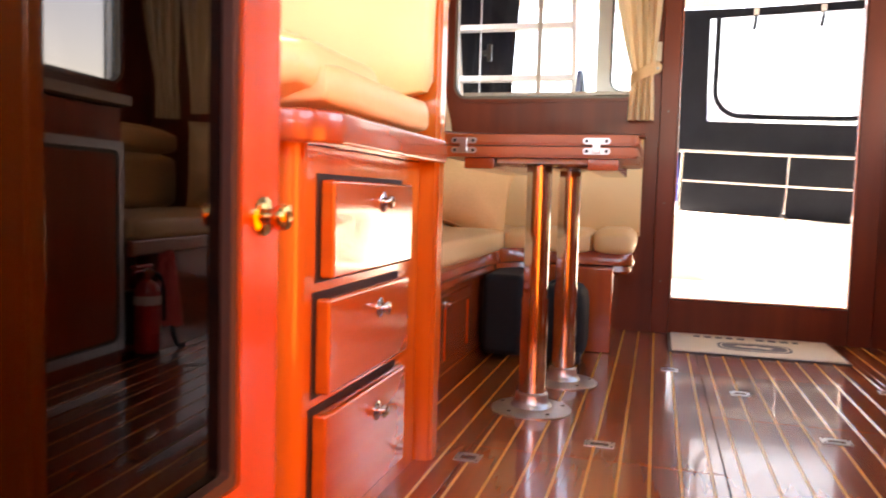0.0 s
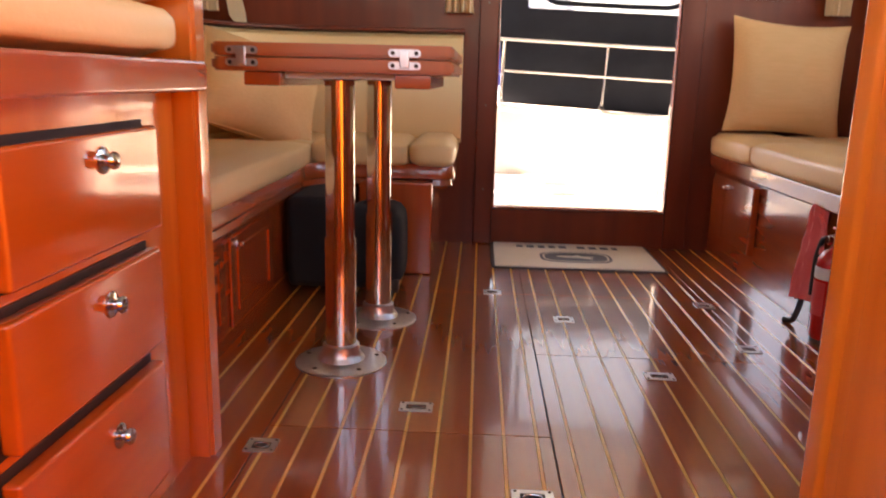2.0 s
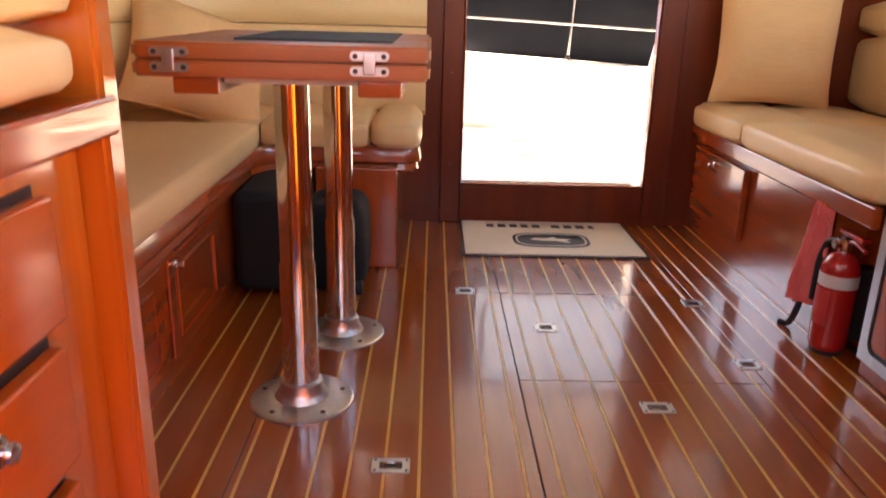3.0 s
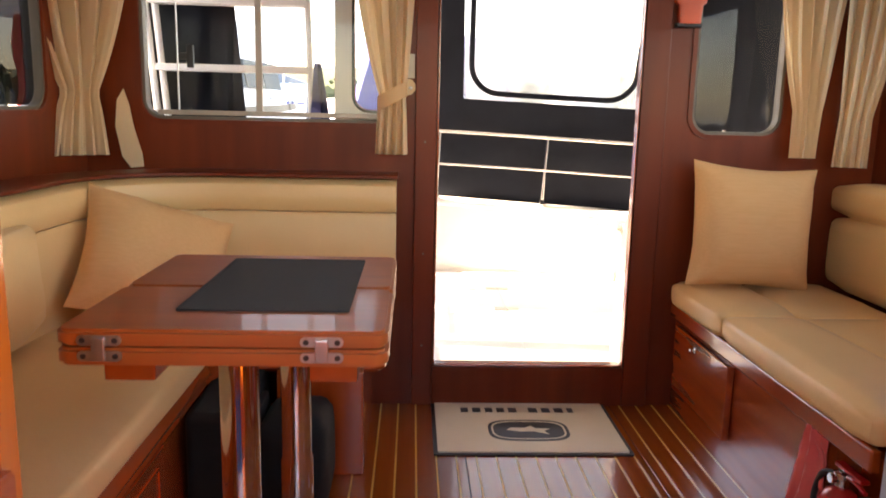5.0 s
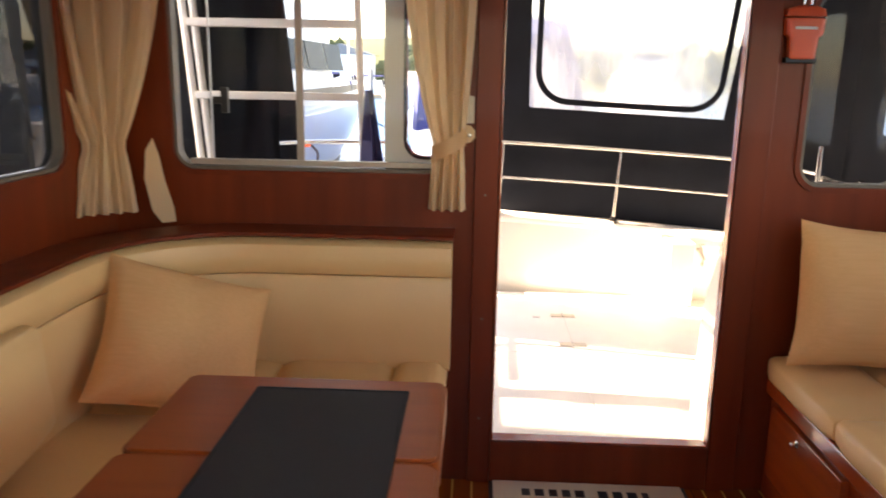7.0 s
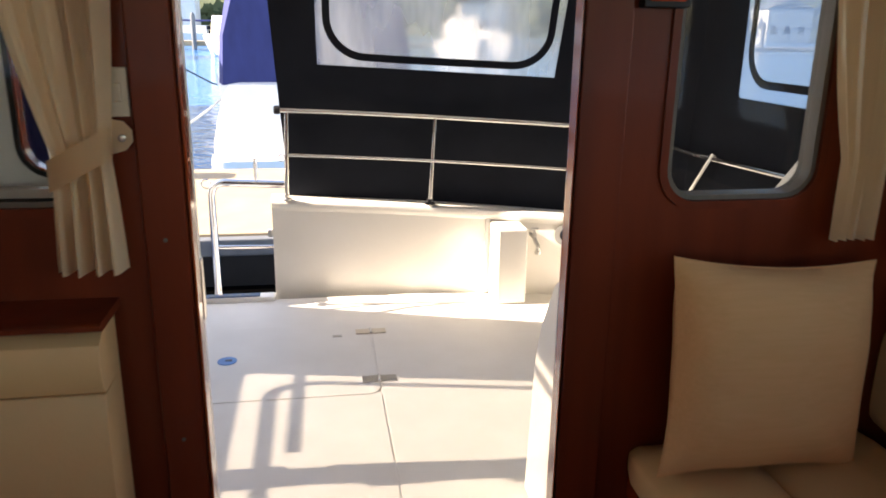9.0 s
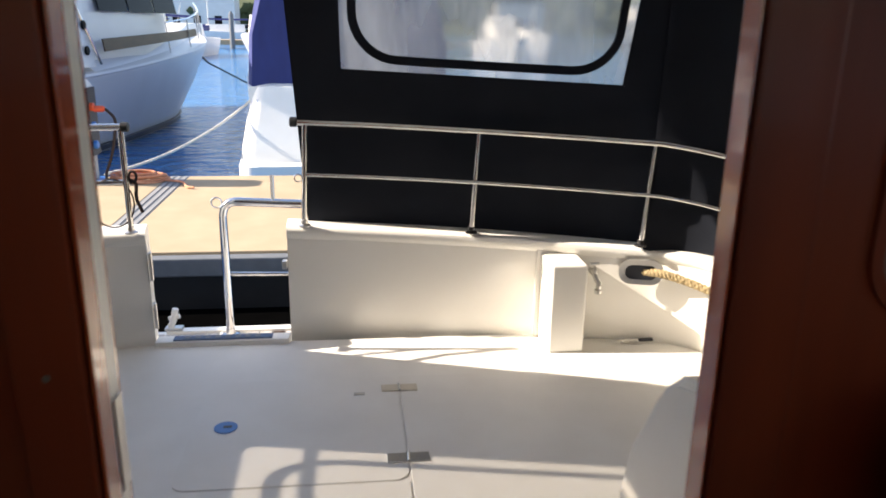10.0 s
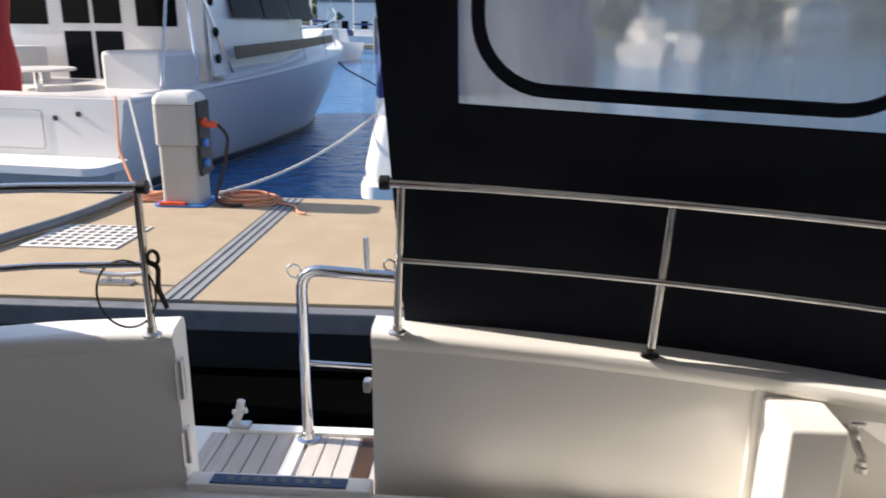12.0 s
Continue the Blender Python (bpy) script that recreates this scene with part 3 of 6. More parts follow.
for z0, z1, kz, dy in ((0.484, 0.646, 0.610, 0.012), (0.294, 0.453, 0.409, 0.0), (0.060, 0.263, 0.211, -0.008)):
    # no real recess: a dark plate behind each drawer paints its shadow edge
    part("shadow_gap_plate", box(-0.4542, -0.4515, 1.148 + dy, 1.564 + dy, z0 - 0.007, z1 + 0.009), GROOVE, helm_box, "dark plate painting the shadow gap round a drawer")
    d = part("drawer", box(-0.4514, -0.425, 1.156 + dy, 1.560 + dy, z0, z1, 0.006, 3), DRAWER, helm_box)
    knob((-0.425, 1.385 + dy / 2, kz), "x", d)
# half-height bulkhead at the end of the box
bulk = [(-1.155, -0.2), (-0.412, -0.2)] + [(-0.462 + 0.05 * math.cos(radians(a)), 1.10 + 0.05 * math.sin(radians(a))) for a in range(0, 91, 15)] + [(-1.155, 1.15)]
b = slab(bulk, [], "y", 1.712, 1.768)
bmesh.ops.bevel(b, geom=[e for e in b.edges if e.calc_face_angle(0) > 0.8], offset=0.008, segments=2, affect="EDGES")
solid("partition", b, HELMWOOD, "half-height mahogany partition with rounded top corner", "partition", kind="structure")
solid("helm_seat_cushion", joined(cushion(-1.15, -0.415, 1.11, 1.66, 0.750, 0.835, 0.035, 0.012, 3), cushion(-1.14, -0.435, 1.065, 1.40, 0.765, 0.872, 0.052, 0.014, 4)), LEATHER, "cream vinyl helm seat cushion with front roll", "cushion")
solid("back_cushion", cushion(-1.15, -0.425, 1.625, 1.705, 0.845, 1.20, 0.03, 0.012, 5), LEATHER, "upright cream vinyl helm backrest cushion", "cushion")

# ---- cabin door standing open, with a dark glass panel ----
DOOR = Matrix.Translation((-0.226, 0.578, 0)) @ Matrix.Rotation(radians(272.6), 4, "Z")
cabin_door = thing("door_1", (-0.204, 0.575, -0.78), "open mahogany cabin door with a dark glass panel", "door", kind="structure")
b = slab([(0, -0.78), (0.56, -0.78), (0.56, 1.15), (0, 1.15)], [round_rect(0.058, 0.508, 0.41, 1.08, 0.004)], "y", -0.016, 0.016)
part("door_frame", moved(b, DOOR), WOOD, cabin_door)
part("glass_panel", box(0.0585, 0.5075, -0.004, 0.004, 0.4105, 1.0795, turn=DOOR), DARKGLASS, cabin_door, "dark reflecting glass panel")
part("back_panel", box(0.0585, 0.5075, -0.0155, -0.0045, 0.4105, 1.0795, 0.002, turn=DOOR), WOOD, cabin_door)
part("panel_bead", moved(frame_ring(0.0582, 0.5078, 0.4102, 1.0798, 0.004, 0.009, "y", 0.0045, 0.013), DOOR), GROOVE, cabin_door)
for sgn, ax in ((1, "y"), (-1, "-y")):
    b = lathe([(0.015, 0), (0.015, 0.002), (0.012, 0.004), (0.006, 0.005), (0.005, 0.010), (0.009, 0.012), (0.0105, 0.017), (0.009, 0.021), (0.003, 0.023)], (0.028, sgn * 0.016, 0.605), ax, 20)
    part("door_knob", moved(b, DOOR), BRASS, cabin_door, "polished brass knob with round rose")

# ---- starboard: tall cabinet end, galley unit with fridge ----
CAB_X, CAB_Y = 0.464, 1.193
b = slab([(-0.38, -0.8), (CAB_Y, -0.8), (CAB_Y, 0.98), (-0.38, 0.98)], [], "x", CAB_X, 1.10)
bmesh.ops.bevel(b, geom=[e for e in b.edges if e.calc_face_angle(0) > 0.8], offset=0.014, segments=3, affect="EDGES")
# cabinet in the brightened wood, so bounced sunlight is partly in the colour
galley = thing("galley_cabinet", (0.8, 0.4, -0.8), "orange-brown mahogany cabinet, coloured brighter as if sunlit, with a rounded corner post", "cabinet")
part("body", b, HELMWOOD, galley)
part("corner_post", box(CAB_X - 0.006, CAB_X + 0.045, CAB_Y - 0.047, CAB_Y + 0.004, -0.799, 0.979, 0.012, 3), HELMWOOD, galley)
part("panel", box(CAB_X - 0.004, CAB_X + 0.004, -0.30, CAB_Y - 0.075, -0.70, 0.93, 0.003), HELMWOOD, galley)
fridge = thing("refrigerator_unit", (1.5, 2.0, 0), "built-in fridge behind a mahogany panel in a grey aluminium frame", "refrigerator")
part("housing", box(1.135, 1.85, 1.225, 2.425, 0.0, 0.90, 0.006), WOOD, fridge)
part("door_surround", slab([(1.93, 0.055), (2.405, 0.055), (2.405, 0.78), (1.93, 0.78)], [round_rect(1.96, 2.375, 0.085, 0.75, 0.03)], "x", 1.112, 1.1345), ALU, fridge, "grey aluminium frame")
part("gasket", slab(round_rect(1.961, 2.374, 0.086, 0.749, 0.03), [round_rect(1.972, 2.363, 0.097, 0.738, 0.025)], "x", 1.118, 1.1345), BLACK, fridge)
part("door_panel", slab(round_rect(1.973, 2.362, 0.098, 0.737, 0.024), [], "x", 1.114, 1.1345), WOOD, fridge)
part("worktop", box(1.10, 1.85, 1.20, 2.44, 0.905, 0.94, 0.006), material("worktop", (0.55, 0.47, 0.36), 0.3), fridge)

# ---- starboard settee ----
settee_s = thing("starboard_settee", (1.45, 3.1, 0), "mahogany settee base with locker door", "settee")
part("front_panel", box(1.125, 1.145, 2.635, 3.775, 0.0, 0.385), WOOD_Y, settee_s)
part("niche_back", box(1.215, 1.23, 2.43, 2.665, 0.0, 0.385), WOOD_Y, settee_s)
part("niche_side", box(1.146, 1.2145, 2.635, 2.65, 0.0, 0.385), WOOD, settee_s)
part("seat_board", box(1.125, 1.855, 2.43, 3.775, 0.388, 0.414), WOOD_Y, settee_s)
part("seat_rail", box(1.098, 1.124, 2.43, 3.775, 0.378, 0.436, 0.008, 3), WOOD_Y, settee_s)
d = part("locker_door", box(1.098, 1.124, 3.205, 3.70, 0.105, 0.362, 0.006), WOOD_Y, settee_s)
knob((1.098, 3.49, 0.326), "-x", d, r=0.011)
for y0, y1, s in ((3.274, 3.772, 11), (2.435, 3.270, 12)):
    solid("seat_cushion", cushion(1.088, 1.36, y0, y1, 0.428, 0.528, 0.035, 0.010, s), LEATHER, "cream vinyl seat cushion on the starboard settee", "cushion", "starboard seat cushions")
    solid("seat_cushion", cushion(1.364, 1.70, y0, y1, 0.4145, 0.52, 0.022, 0.010, s + 5), LEATHER, "cream vinyl seat cushion on the starboard settee", "cushion", "starboard seat cushions")
solid("back_cushion", cushion(1.70, 1.845, 2.435, 3.772, 0.525, 0.80, 0.04, 0.012, 21), LEATHER, "cream vinyl back cushion along the starboard side", "cushion")
solid("back_cushion", cushion(1.69, 1.845, 2.435, 3.772, 0.803, 0.928, 0.045, 0.010, 22), LEATHER, "cream vinyl head roll along the starboard side", "cushion")
b = pillow(0.485, 0.47, 0.20, 31)
cushion_s = thing("scatter_cushion", (1.335, 3.62, 0.525), "square beige linen scatter cushion leaning on the bulkhead", "cushion")
part("cover", moved(b, pose(1.335, 3.645, 0.762, -9, 4, 3)), LINEN, cushion_s)
part("hem", hem(0.485, 0.47, pose(1.335, 3.645, 0.762, -9, 4, 3), 31), LINEN, cushion_s)

# ---- fire extinguisher and red bag hung on the settee front ----
ext = thing("fire_extinguisher", (1.118, 2.558, 0.0), "red fire extinguisher with a white band, strapped upright", "fire extinguisher")
X, Y = 1.118, 2.558
cyl = part("cylinder", lathe([(0.042, 0.012), (0.047, 0.02), (0.049, 0.03), (0.049, 0.225), (0.046, 0.25), (0.034, 0.272), (0.018, 0.280), (0.016, 0.286)], (X, Y, 0), "z", 28), RED, ext)
part("foot", lathe([(0.042, 0.0), (0.042, 0.014)], (X, Y, 0), "z", 24), BLACK, ext)
part("band", lathe([(0.0496, 0.192), (0.0496, 0.226)], (X, Y, 0), "z", 28), LABELWHITE, cyl, "white paper band")
arc = [[(X + 0.0499 * math.cos(a), Y + 0.0499 * math.sin(a), z) for a in [radians(t) for t in range(150, 226, 15)]] for z in (0.085, 0.185)]
part("label", ring_mesh(arc, closed_ring=False), material("red_label", (0.60, 0.05, 0.05), 0.5), cyl)
arc = [[(X + 0.0503 * math.cos(a), Y + 0.0503 * math.sin(a), z) for a in [radians(t) for t in range(150, 186, 12)]] for z in (0.085, 0.112)]
part("label", ring_mesh(arc, closed_ring=False), GREEN, cyl, "small green sticker")
part("valve", lathe([(0.016, 0.284), (0.016, 0.305), (0.022, 0.308), (0.022, 0.320), (0.010, 0.324), (0.010, 0.335)], (X, Y, 0), "z", 16), STEEL, ext)
part("lever", box(X - 0.012, X + 0.012, Y - 0.09, Y + 0.02, 0.332, 0.342, 0.003, turn=None), RED, ext)
part("carry_handle", tube(rounded([(X, Y + 0.01, 0.31), (X, Y - 0.05, 0.322), (X, Y - 0.095, 0.312)], 0.02), 0.006), RED, ext)
part("gauge", lathe([(0.013, 0), (0.013, 0.01), (0.011, 0.012)], (X - 0.02, Y, 0.305), "-x", 16), STEEL, ext)
part("nozzle", tube(rounded([(X - 0.01, Y + 0.015, 0.31), (X - 0.02, Y + 0.05, 0.30), (X - 0.022, Y + 0.075, 0.24), (X - 0.02, Y + 0.08, 0.12)], 0.03), 0.008), BLACK, ext)
part("bracket", box(X + 0.02, 1.2145, Y - 0.03, Y + 0.03, 0.04, 0.24, 0.003), BLACK, ext)
rings = []
for i in range(22):
    t = i / 21
    z = 0.388 - 0.30 * t
    w = 0.050 + 0.026 * min(1, t * 1.6)
    fold = [0.5 + 0.5 * math.sin(k * 1.05 + 2.2 * t + 0.6 * math.sin(5 * t)) for k in range(20)]
    rings.append([(1.112 - 0.020 * math.sin(math.pi * k / 19) * (0.5 + t) - 0.016 * fold[k] * math.sin(math.pi * k / 19) + 0.006 * noise.noise(Vector((k * 0.9, t * 9, 1))), 2.672 + w * (k / 9.5 - 1) + 0.045 * t, z + 0.012 * noise.noise(Vector((k * 0.6, t * 4, 5))) - 0.02 * (k / 19 - 0.5) * t) for k in range(20)])
bag = thing("red_bag", (1.11, 2.69, 0.08), "crumpled translucent red plastic bag hung from the settee front", "bag")
part("pouch", ring_mesh(rings + [[(1.122, y, z) for x, y, z in rings[-1]]], closed_ring=False), REDBAG, bag)
part("handle", tube(rounded([(1.10, 2.655, 0.36), (1.105, 2.625, 0.33), (1.098, 2.61, 0.25)], 0.03), 0.006), REDBAG, bag)
solid("webbing_strap", tube(rounded([(1.098, 2.69, 0.11), (1.092, 2.70, 0.05), (1.085, 2.715, 0.009), (1.065, 2.735, 0.009)], 0.03), 0.009), BLACK, "loose black webbing strap end on the floor", "strap")

# ---- port settee, L-shaped ----
settee_p = thing("port_settee", (-0.85, 2.8, 0), "L-shaped mahogany settee base with lockers and moulded rail", "settee")
part("front_panel", box(-0.60, -0.58, 1.77, 3.10, 0.0, 0.352), WOOD_Y, settee_p)
part("end_pedestal", box(-0.36, -0.085, 3.16, 3.775, 0.0, 0.352, 0.01), WOOD, settee_p)
part("seat_board", box(-1.155, -0.60, 1.77, 3.775, 0.354, 0.384), WOOD_Y, settee_p)
part("seat_board", box(-0.60, -0.03, 3.26, 3.775, 0.354, 0.384), WOOD_X, settee_p)
rail_path = [(-0.56, 1.77), (-0.56, 3.09)] + [(-0.56 + 0.16 - 0.16 * math.cos(radians(a)), 3.09 + 0.16 * math.sin(radians(a))) for a in range(15, 91, 15)] + [(-0.07, 3.25)] + [(-0.07 + 0.05 * math.sin(radians(a)), 3.30 - 0.05 * math.cos(radians(a))) for a in range(18, 91, 18)] + [(-0.02, 3.77)]
part("seat_rail", sweep([(0.0, 0.352), (0.012, 0.356), (0.014, 0.37), (0.008, 0.40), (0.0, 0.412), (-0.024, 0.412), (-0.024, 0.352)], rail_path), WOOD_Y, settee_p)
part("under_rail", sweep([(-0.008, 0.318), (0.004, 0.330), (0.0, 0.351), (-0.02, 0.351), (-0.02, 0.318)], rail_path), WOOD_Y, settee_p)
for y0, y1 in ((1.83, 2.28), (2.33, 2.74)):
    d = part("locker_door", box(-0.579, -0.572, y0, y1, 0.05, 0.30, 0.003), WOOD_Y, settee_p)
    part("door_bead", frame_ring(y0 + 0.05, y1 - 0.05, 0.085, 0.265, 0.01, 0.008, "x", -0.5715, -0.567), WOOD_Y, d)
    knob((-0.572, y0 + 0.05, 0.275), "x", d, r=0.010)
solid("seat_cushion", cushion(-1.08, -0.545, 1.78, 3.215, 0.395, 0.492, 0.03, 0.010, 41), LEATHER, "long cream vinyl seat cushion of the port settee", "cushion", "port seat cushions")
solid("seat_cushion", cushion(-1.08, -0.56, 3.22, 3.74, 0.395, 0.490, 0.03, 0.008, 42), LEATHER, "corner cream vinyl seat cushion of the port settee", "cushion", "port seat cushions")
solid("seat_cushion", cushion(-0.555, -0.185, 3.235, 3.74, 0.395, 0.492, 0.03, 0.008, 43), LEATHER, "short cream vinyl seat cushion of the port settee", "cushion", "port seat cushions")
solid("seat_cushion", cushion(-0.18, -0.012, 3.225, 3.76, 0.395, 0.500, 0.04, 0.008, 44), LEATHER, "rounded end bolster of the port settee seat", "cushion", "port seat cushions")


def back_line(y0):
    return [(X_PORT + 0.02, y0), (X_PORT + 0.02, 2.6), (X_PORT + 0.02, 3.22)] + [(X_PORT + 0.54 - 0.52 * math.cos(radians(a)), 3.24 + 0.52 * math.sin(radians(a))) for a in range(10, 91, 10)] + [(-0.40, 3.76), (0.0, 3.76)]


low = [(0.01, 0.46), (0.09, 0.462), (0.125, 0.482), (0.135, 0.56), (0.130, 0.66), (0.127, 0.775), (0.118, 0.792), (0.01, 0.795)]
high = [(0.01, 0.7955), (0.118, 0.796), (0.130, 0.812), (0.136, 0.854), (0.126, 0.892), (0.098, 0.911), (0.01, 0.913)]
solid("back_cushion", sweep(low, back_line(1.78)), LEATHER, "curved cream vinyl lower back cushion round the corner settee", "cushion")
solid("back_cushion", sweep(high, back_line(1.78)), LEATHER, "curved cream vinyl head roll round the corner settee", "cushion")
ledge_line = [(x, y) for x, y in back_line(1.78)]
part("ledge", sweep([(-0.03, 0.915), (0.115, 0.915), (0.125, 0.920), (0.125, 0.928), (0.115, 0.933), (-0.03, 0.933)], ledge_line[:-1] + [(0.005, 3.76)]), WOOD_WALL, settee_p)
c_u = Vector((0.38, 0.263, -0.095)).normalized()
c_v = Vector((-0.01, 0.25, 0.28))
c_v = (c_v - c_u * c_v.dot(c_u)).normalized()
c_u, c_v = c_u * math.cos(0.17) - c_v * math.sin(0.17), c_v * math.cos(0.17) + c_u * math.sin(0.17)
c_n = c_v.cross(c_u)
SLUMP = Matrix(((c_u.x, c_n.x, c_v.x, -0.775), (c_u.y, c_n.y, c_v.y, 3.345), (c_u.z, c_n.z, c_v.z, 0.66), (0, 0, 0, 1)))
b = pillow(0.49, 0.45, 0.19, 51)
cushion_p = thing("scatter_cushion", (-0.81, 3.36, 0.49), "square beige linen scatter cushion slumped in the settee corner", "cushion")
part("cover", moved(b, SLUMP), LINEN, cushion_p)
part("hem", hem(0.49, 0.45, SLUMP, 51), LINEN, cushion_p)
b = cushion(-0.58, 0.58, -0.036, 0.036, -0.15, 0.15, 0.034, 0.008, 52)
solid("back_cushion", moved(b, pose(-0.978, 2.372, 0.642, 0, -6, 90)), LEATHER, "loose cream vinyl back cushion leaning on the port side", "cushion")

# suitcase in the knee space
case = thing("suitcase", (-0.37, 3.05, 0), "black fabric trolley case tucked under the settee", "suitcase")
part("shell", box(-0.565, -0.40, 2.87, 3.30, 0.015, 0.33, 0.03, 3), BAG, case)
part("front_pocket", box(-0.40, -0.375, 2.89, 3.14, 0.05, 0.30, 0.012), BAG, case)
case2 = thing("travel_bag", (-0.26, 3.0, 0), "soft black travel bag on small wheels", "bag")
part("body", cushion(-0.37, -0.175, 2.90, 3.14, 0.012, 0.285, 0.04, 0.01, 61), BAG, case2)
part("carry_handle", tube(rounded([(-0.31, 2.99, 0.28), (-0.31, 2.99, 0.305), (-0.23, 2.99, 0.305), (-0.23, 2.99, 0.28)], 0.02), 0.006), BLACK, case2)
for x in (-0.35, -0.19):
    part("wheel", lathe([(0.02, 0), (0.024, 0.004), (0.024, 0.018), (0.02, 0.022)], (x - 0.011, 2.905, 0.024), "x", 14), BLACK, case2)

# ---- folding table on two pedestals ----
table = thing("folding_table", (-0.245, 2.45, 0), "varnished mahogany folding table on two steel pedestals", "table")


def leaf(y0, y1, z0, z1):
    line = round_rect(-0.528, 0.022, y0, y1, 0.026)
    b = slab(line, [], "z", z0, z1)
    bmesh.ops.bevel(b, geom=[e for e in b.edges if e.calc_face_angle(0) > 1.2], offset=0.006, segments=2, affect="EDGES")
    return b


for z0, z1 in ((0.7360, 0.7660), (0.7690, 0.7985)):
    part("leaf", leaf(2.100, 2.417, z0, z1), TABLETOP, table)
    part("leaf", leaf(2.423, 2.766, z0, z1), TABLETOP, table)
for x in (-0.452, -0.088):
    for z in (0.781, 0.754):
        h = part("hinge_plate", slab(round_rect(x - 0.036, x + 0.036, z - 0.0085, z + 0.0085, 0.008), [], "y", 2.0965, 2.1005), BRUSHED, table)
        for dx in (-0.026, 0.026):
            part("screw", screw_head((x + dx, 2.0965, z), "-y", 0.005), GROOVE, h)
    part("hinge_link", box(x - 0.011, x + 0.011, 2.090, 2.0965, 0.748, 0.787, 0.003), BRUSHED, table)
for x0, x1 in ((-0.455, -0.37), (-0.112, -0.03)):
    part("bearer", box(x0, x1, 2.118, 2.70, 0.704, 0.7355, 0.004), WOOD_Y, table)
part("crossbar", box(-0.368, -0.114, 2.15, 2.17, 0.722, 0.7355, 0.002), LABELWHITE, table)
for px, py in ((-0.259, 2.243), (-0.212, 2.615)):
    p = part("pedestal", lathe([(0.040, 0.02), (0.040, 0.33), (0.0365, 0.335), (0.0365, 0.718), (0.042, 0.718), (0.042, 0.7355)], (px, py, 0), "z", 32), STEEL, table, "polished steel telescopic pedestal")
    part("top_flange", lathe([(0.05, 0.718), (0.075, 0.729), (0.075, 0.7357)], (px, py, 0), "z", 32), STEEL, p)
    part("base_collar", lathe([(0.062, 0.012), (0.056, 0.022), (0.049, 0.03), (0.047, 0.05), (0.041, 0.055)], (px, py, 0), "z", 32), BRUSHED, p)
    f = part("base_flange", lathe([(0.118, 0.0005), (0.118, 0.004), (0.112, 0.007), (0.06, 0.013)], (px, py, 0), "z", 48), BRUSHED, p, "brushed aluminium floor flange")
    for k in range(5):
        a = radians(72 * k + 20)
        part("screw", screw_head((px + 0.095 * math.cos(a), py + 0.095 * math.sin(a), 0.0095), "z", 0.006), GROOVE, p)
placemat = thing("placemat", (-0.2, 2.46, 0.799), "rectangular woven black placemat on the table", "placemat")
part("weave", slab(round_rect(-0.359, -0.059, 2.228, 2.696, 0.003), [], "z", 0.799, 0.8017), MATBLACK, placemat)
part("hem", slab(round_rect(-0.365, -0.053, 2.222, 2.702, 0.005), [round_rect(-0.3595, -0.0585, 2.2275, 2.6965, 0.003)], "z", 0.799, 0.8025), MATBLACK, placemat)

# ---- door mat ----
mat_thing = thing("doormat", (0.5, 3.56, 0), "cream pile doormat with black edging and a dark badge", "doormat")
part("backing", slab(round_rect(0.147, 0.846, 3.306, 3.796, 0.008), [], "z", 0.0005, 0.006), BLACK, mat_thing)
part("carpet", slab(round_rect(0.161, 0.832, 3.320, 3.782, 0.006), [], "z", 0.0062, 0.010), MATCREAM, mat_thing)
part("badge", slab([(0.503 + 0.150 * math.copysign(abs(math.cos(a)) ** 0.6, math.cos(a)), 3.50 + 0.094 * math.copysign(abs(math.sin(a)) ** 0.6, math.sin(a))) for a in [2 * math.pi * i / 36 for i in range(36)]], [], "z", 0.0102, 0.0112), STRIPE, mat_thing, "dark blue badge")
part("badge_line", slab([(0.503 + 0.138 * math.copysign(abs(math.cos(a)) ** 0.6, math.cos(a)), 3.50 + 0.081 * math.copysign(abs(math.sin(a)) ** 0.6, math.sin(a))) for a in [2 * math.pi * i / 36 for i in range(36)]], [[(0.503 + 0.131 * math.copysign(abs(math.cos(a)) ** 0.6, math.cos(a)), 3.50 + 0.074 * math.copysign(abs(math.sin(a)) ** 0.6, math.sin(a))) for a in [2 * math.pi * i / 36 for i in range(36)]]], "z", 0.0114, 0.0119), MATCREAM, mat_thing)
part("badge_shape", slab([(0.42, 3.50), (0.47, 3.485), (0.52, 3.487), (0.575, 3.462), (0.56, 3.492), (0.585, 3.512), (0.53, 3.515), (0.515, 3.54), (0.49, 3.518), (0.44, 3.52)], [], "z", 0.0114, 0.0119), MATCREAM, mat_thing)
x = 0.262
for w in (0.034, 0.038, 0.034, 0.034, 0.038, 0.0, 0.040, 0.038, 0.040, 0.026):
    if w:
        part("lettering_bar", box(x, x + w * 0.86, 3.668, 3.712, 0.0102, 0.0110), STRIPE, mat_thing)
    x += w + (0.012 if w else 0.03)


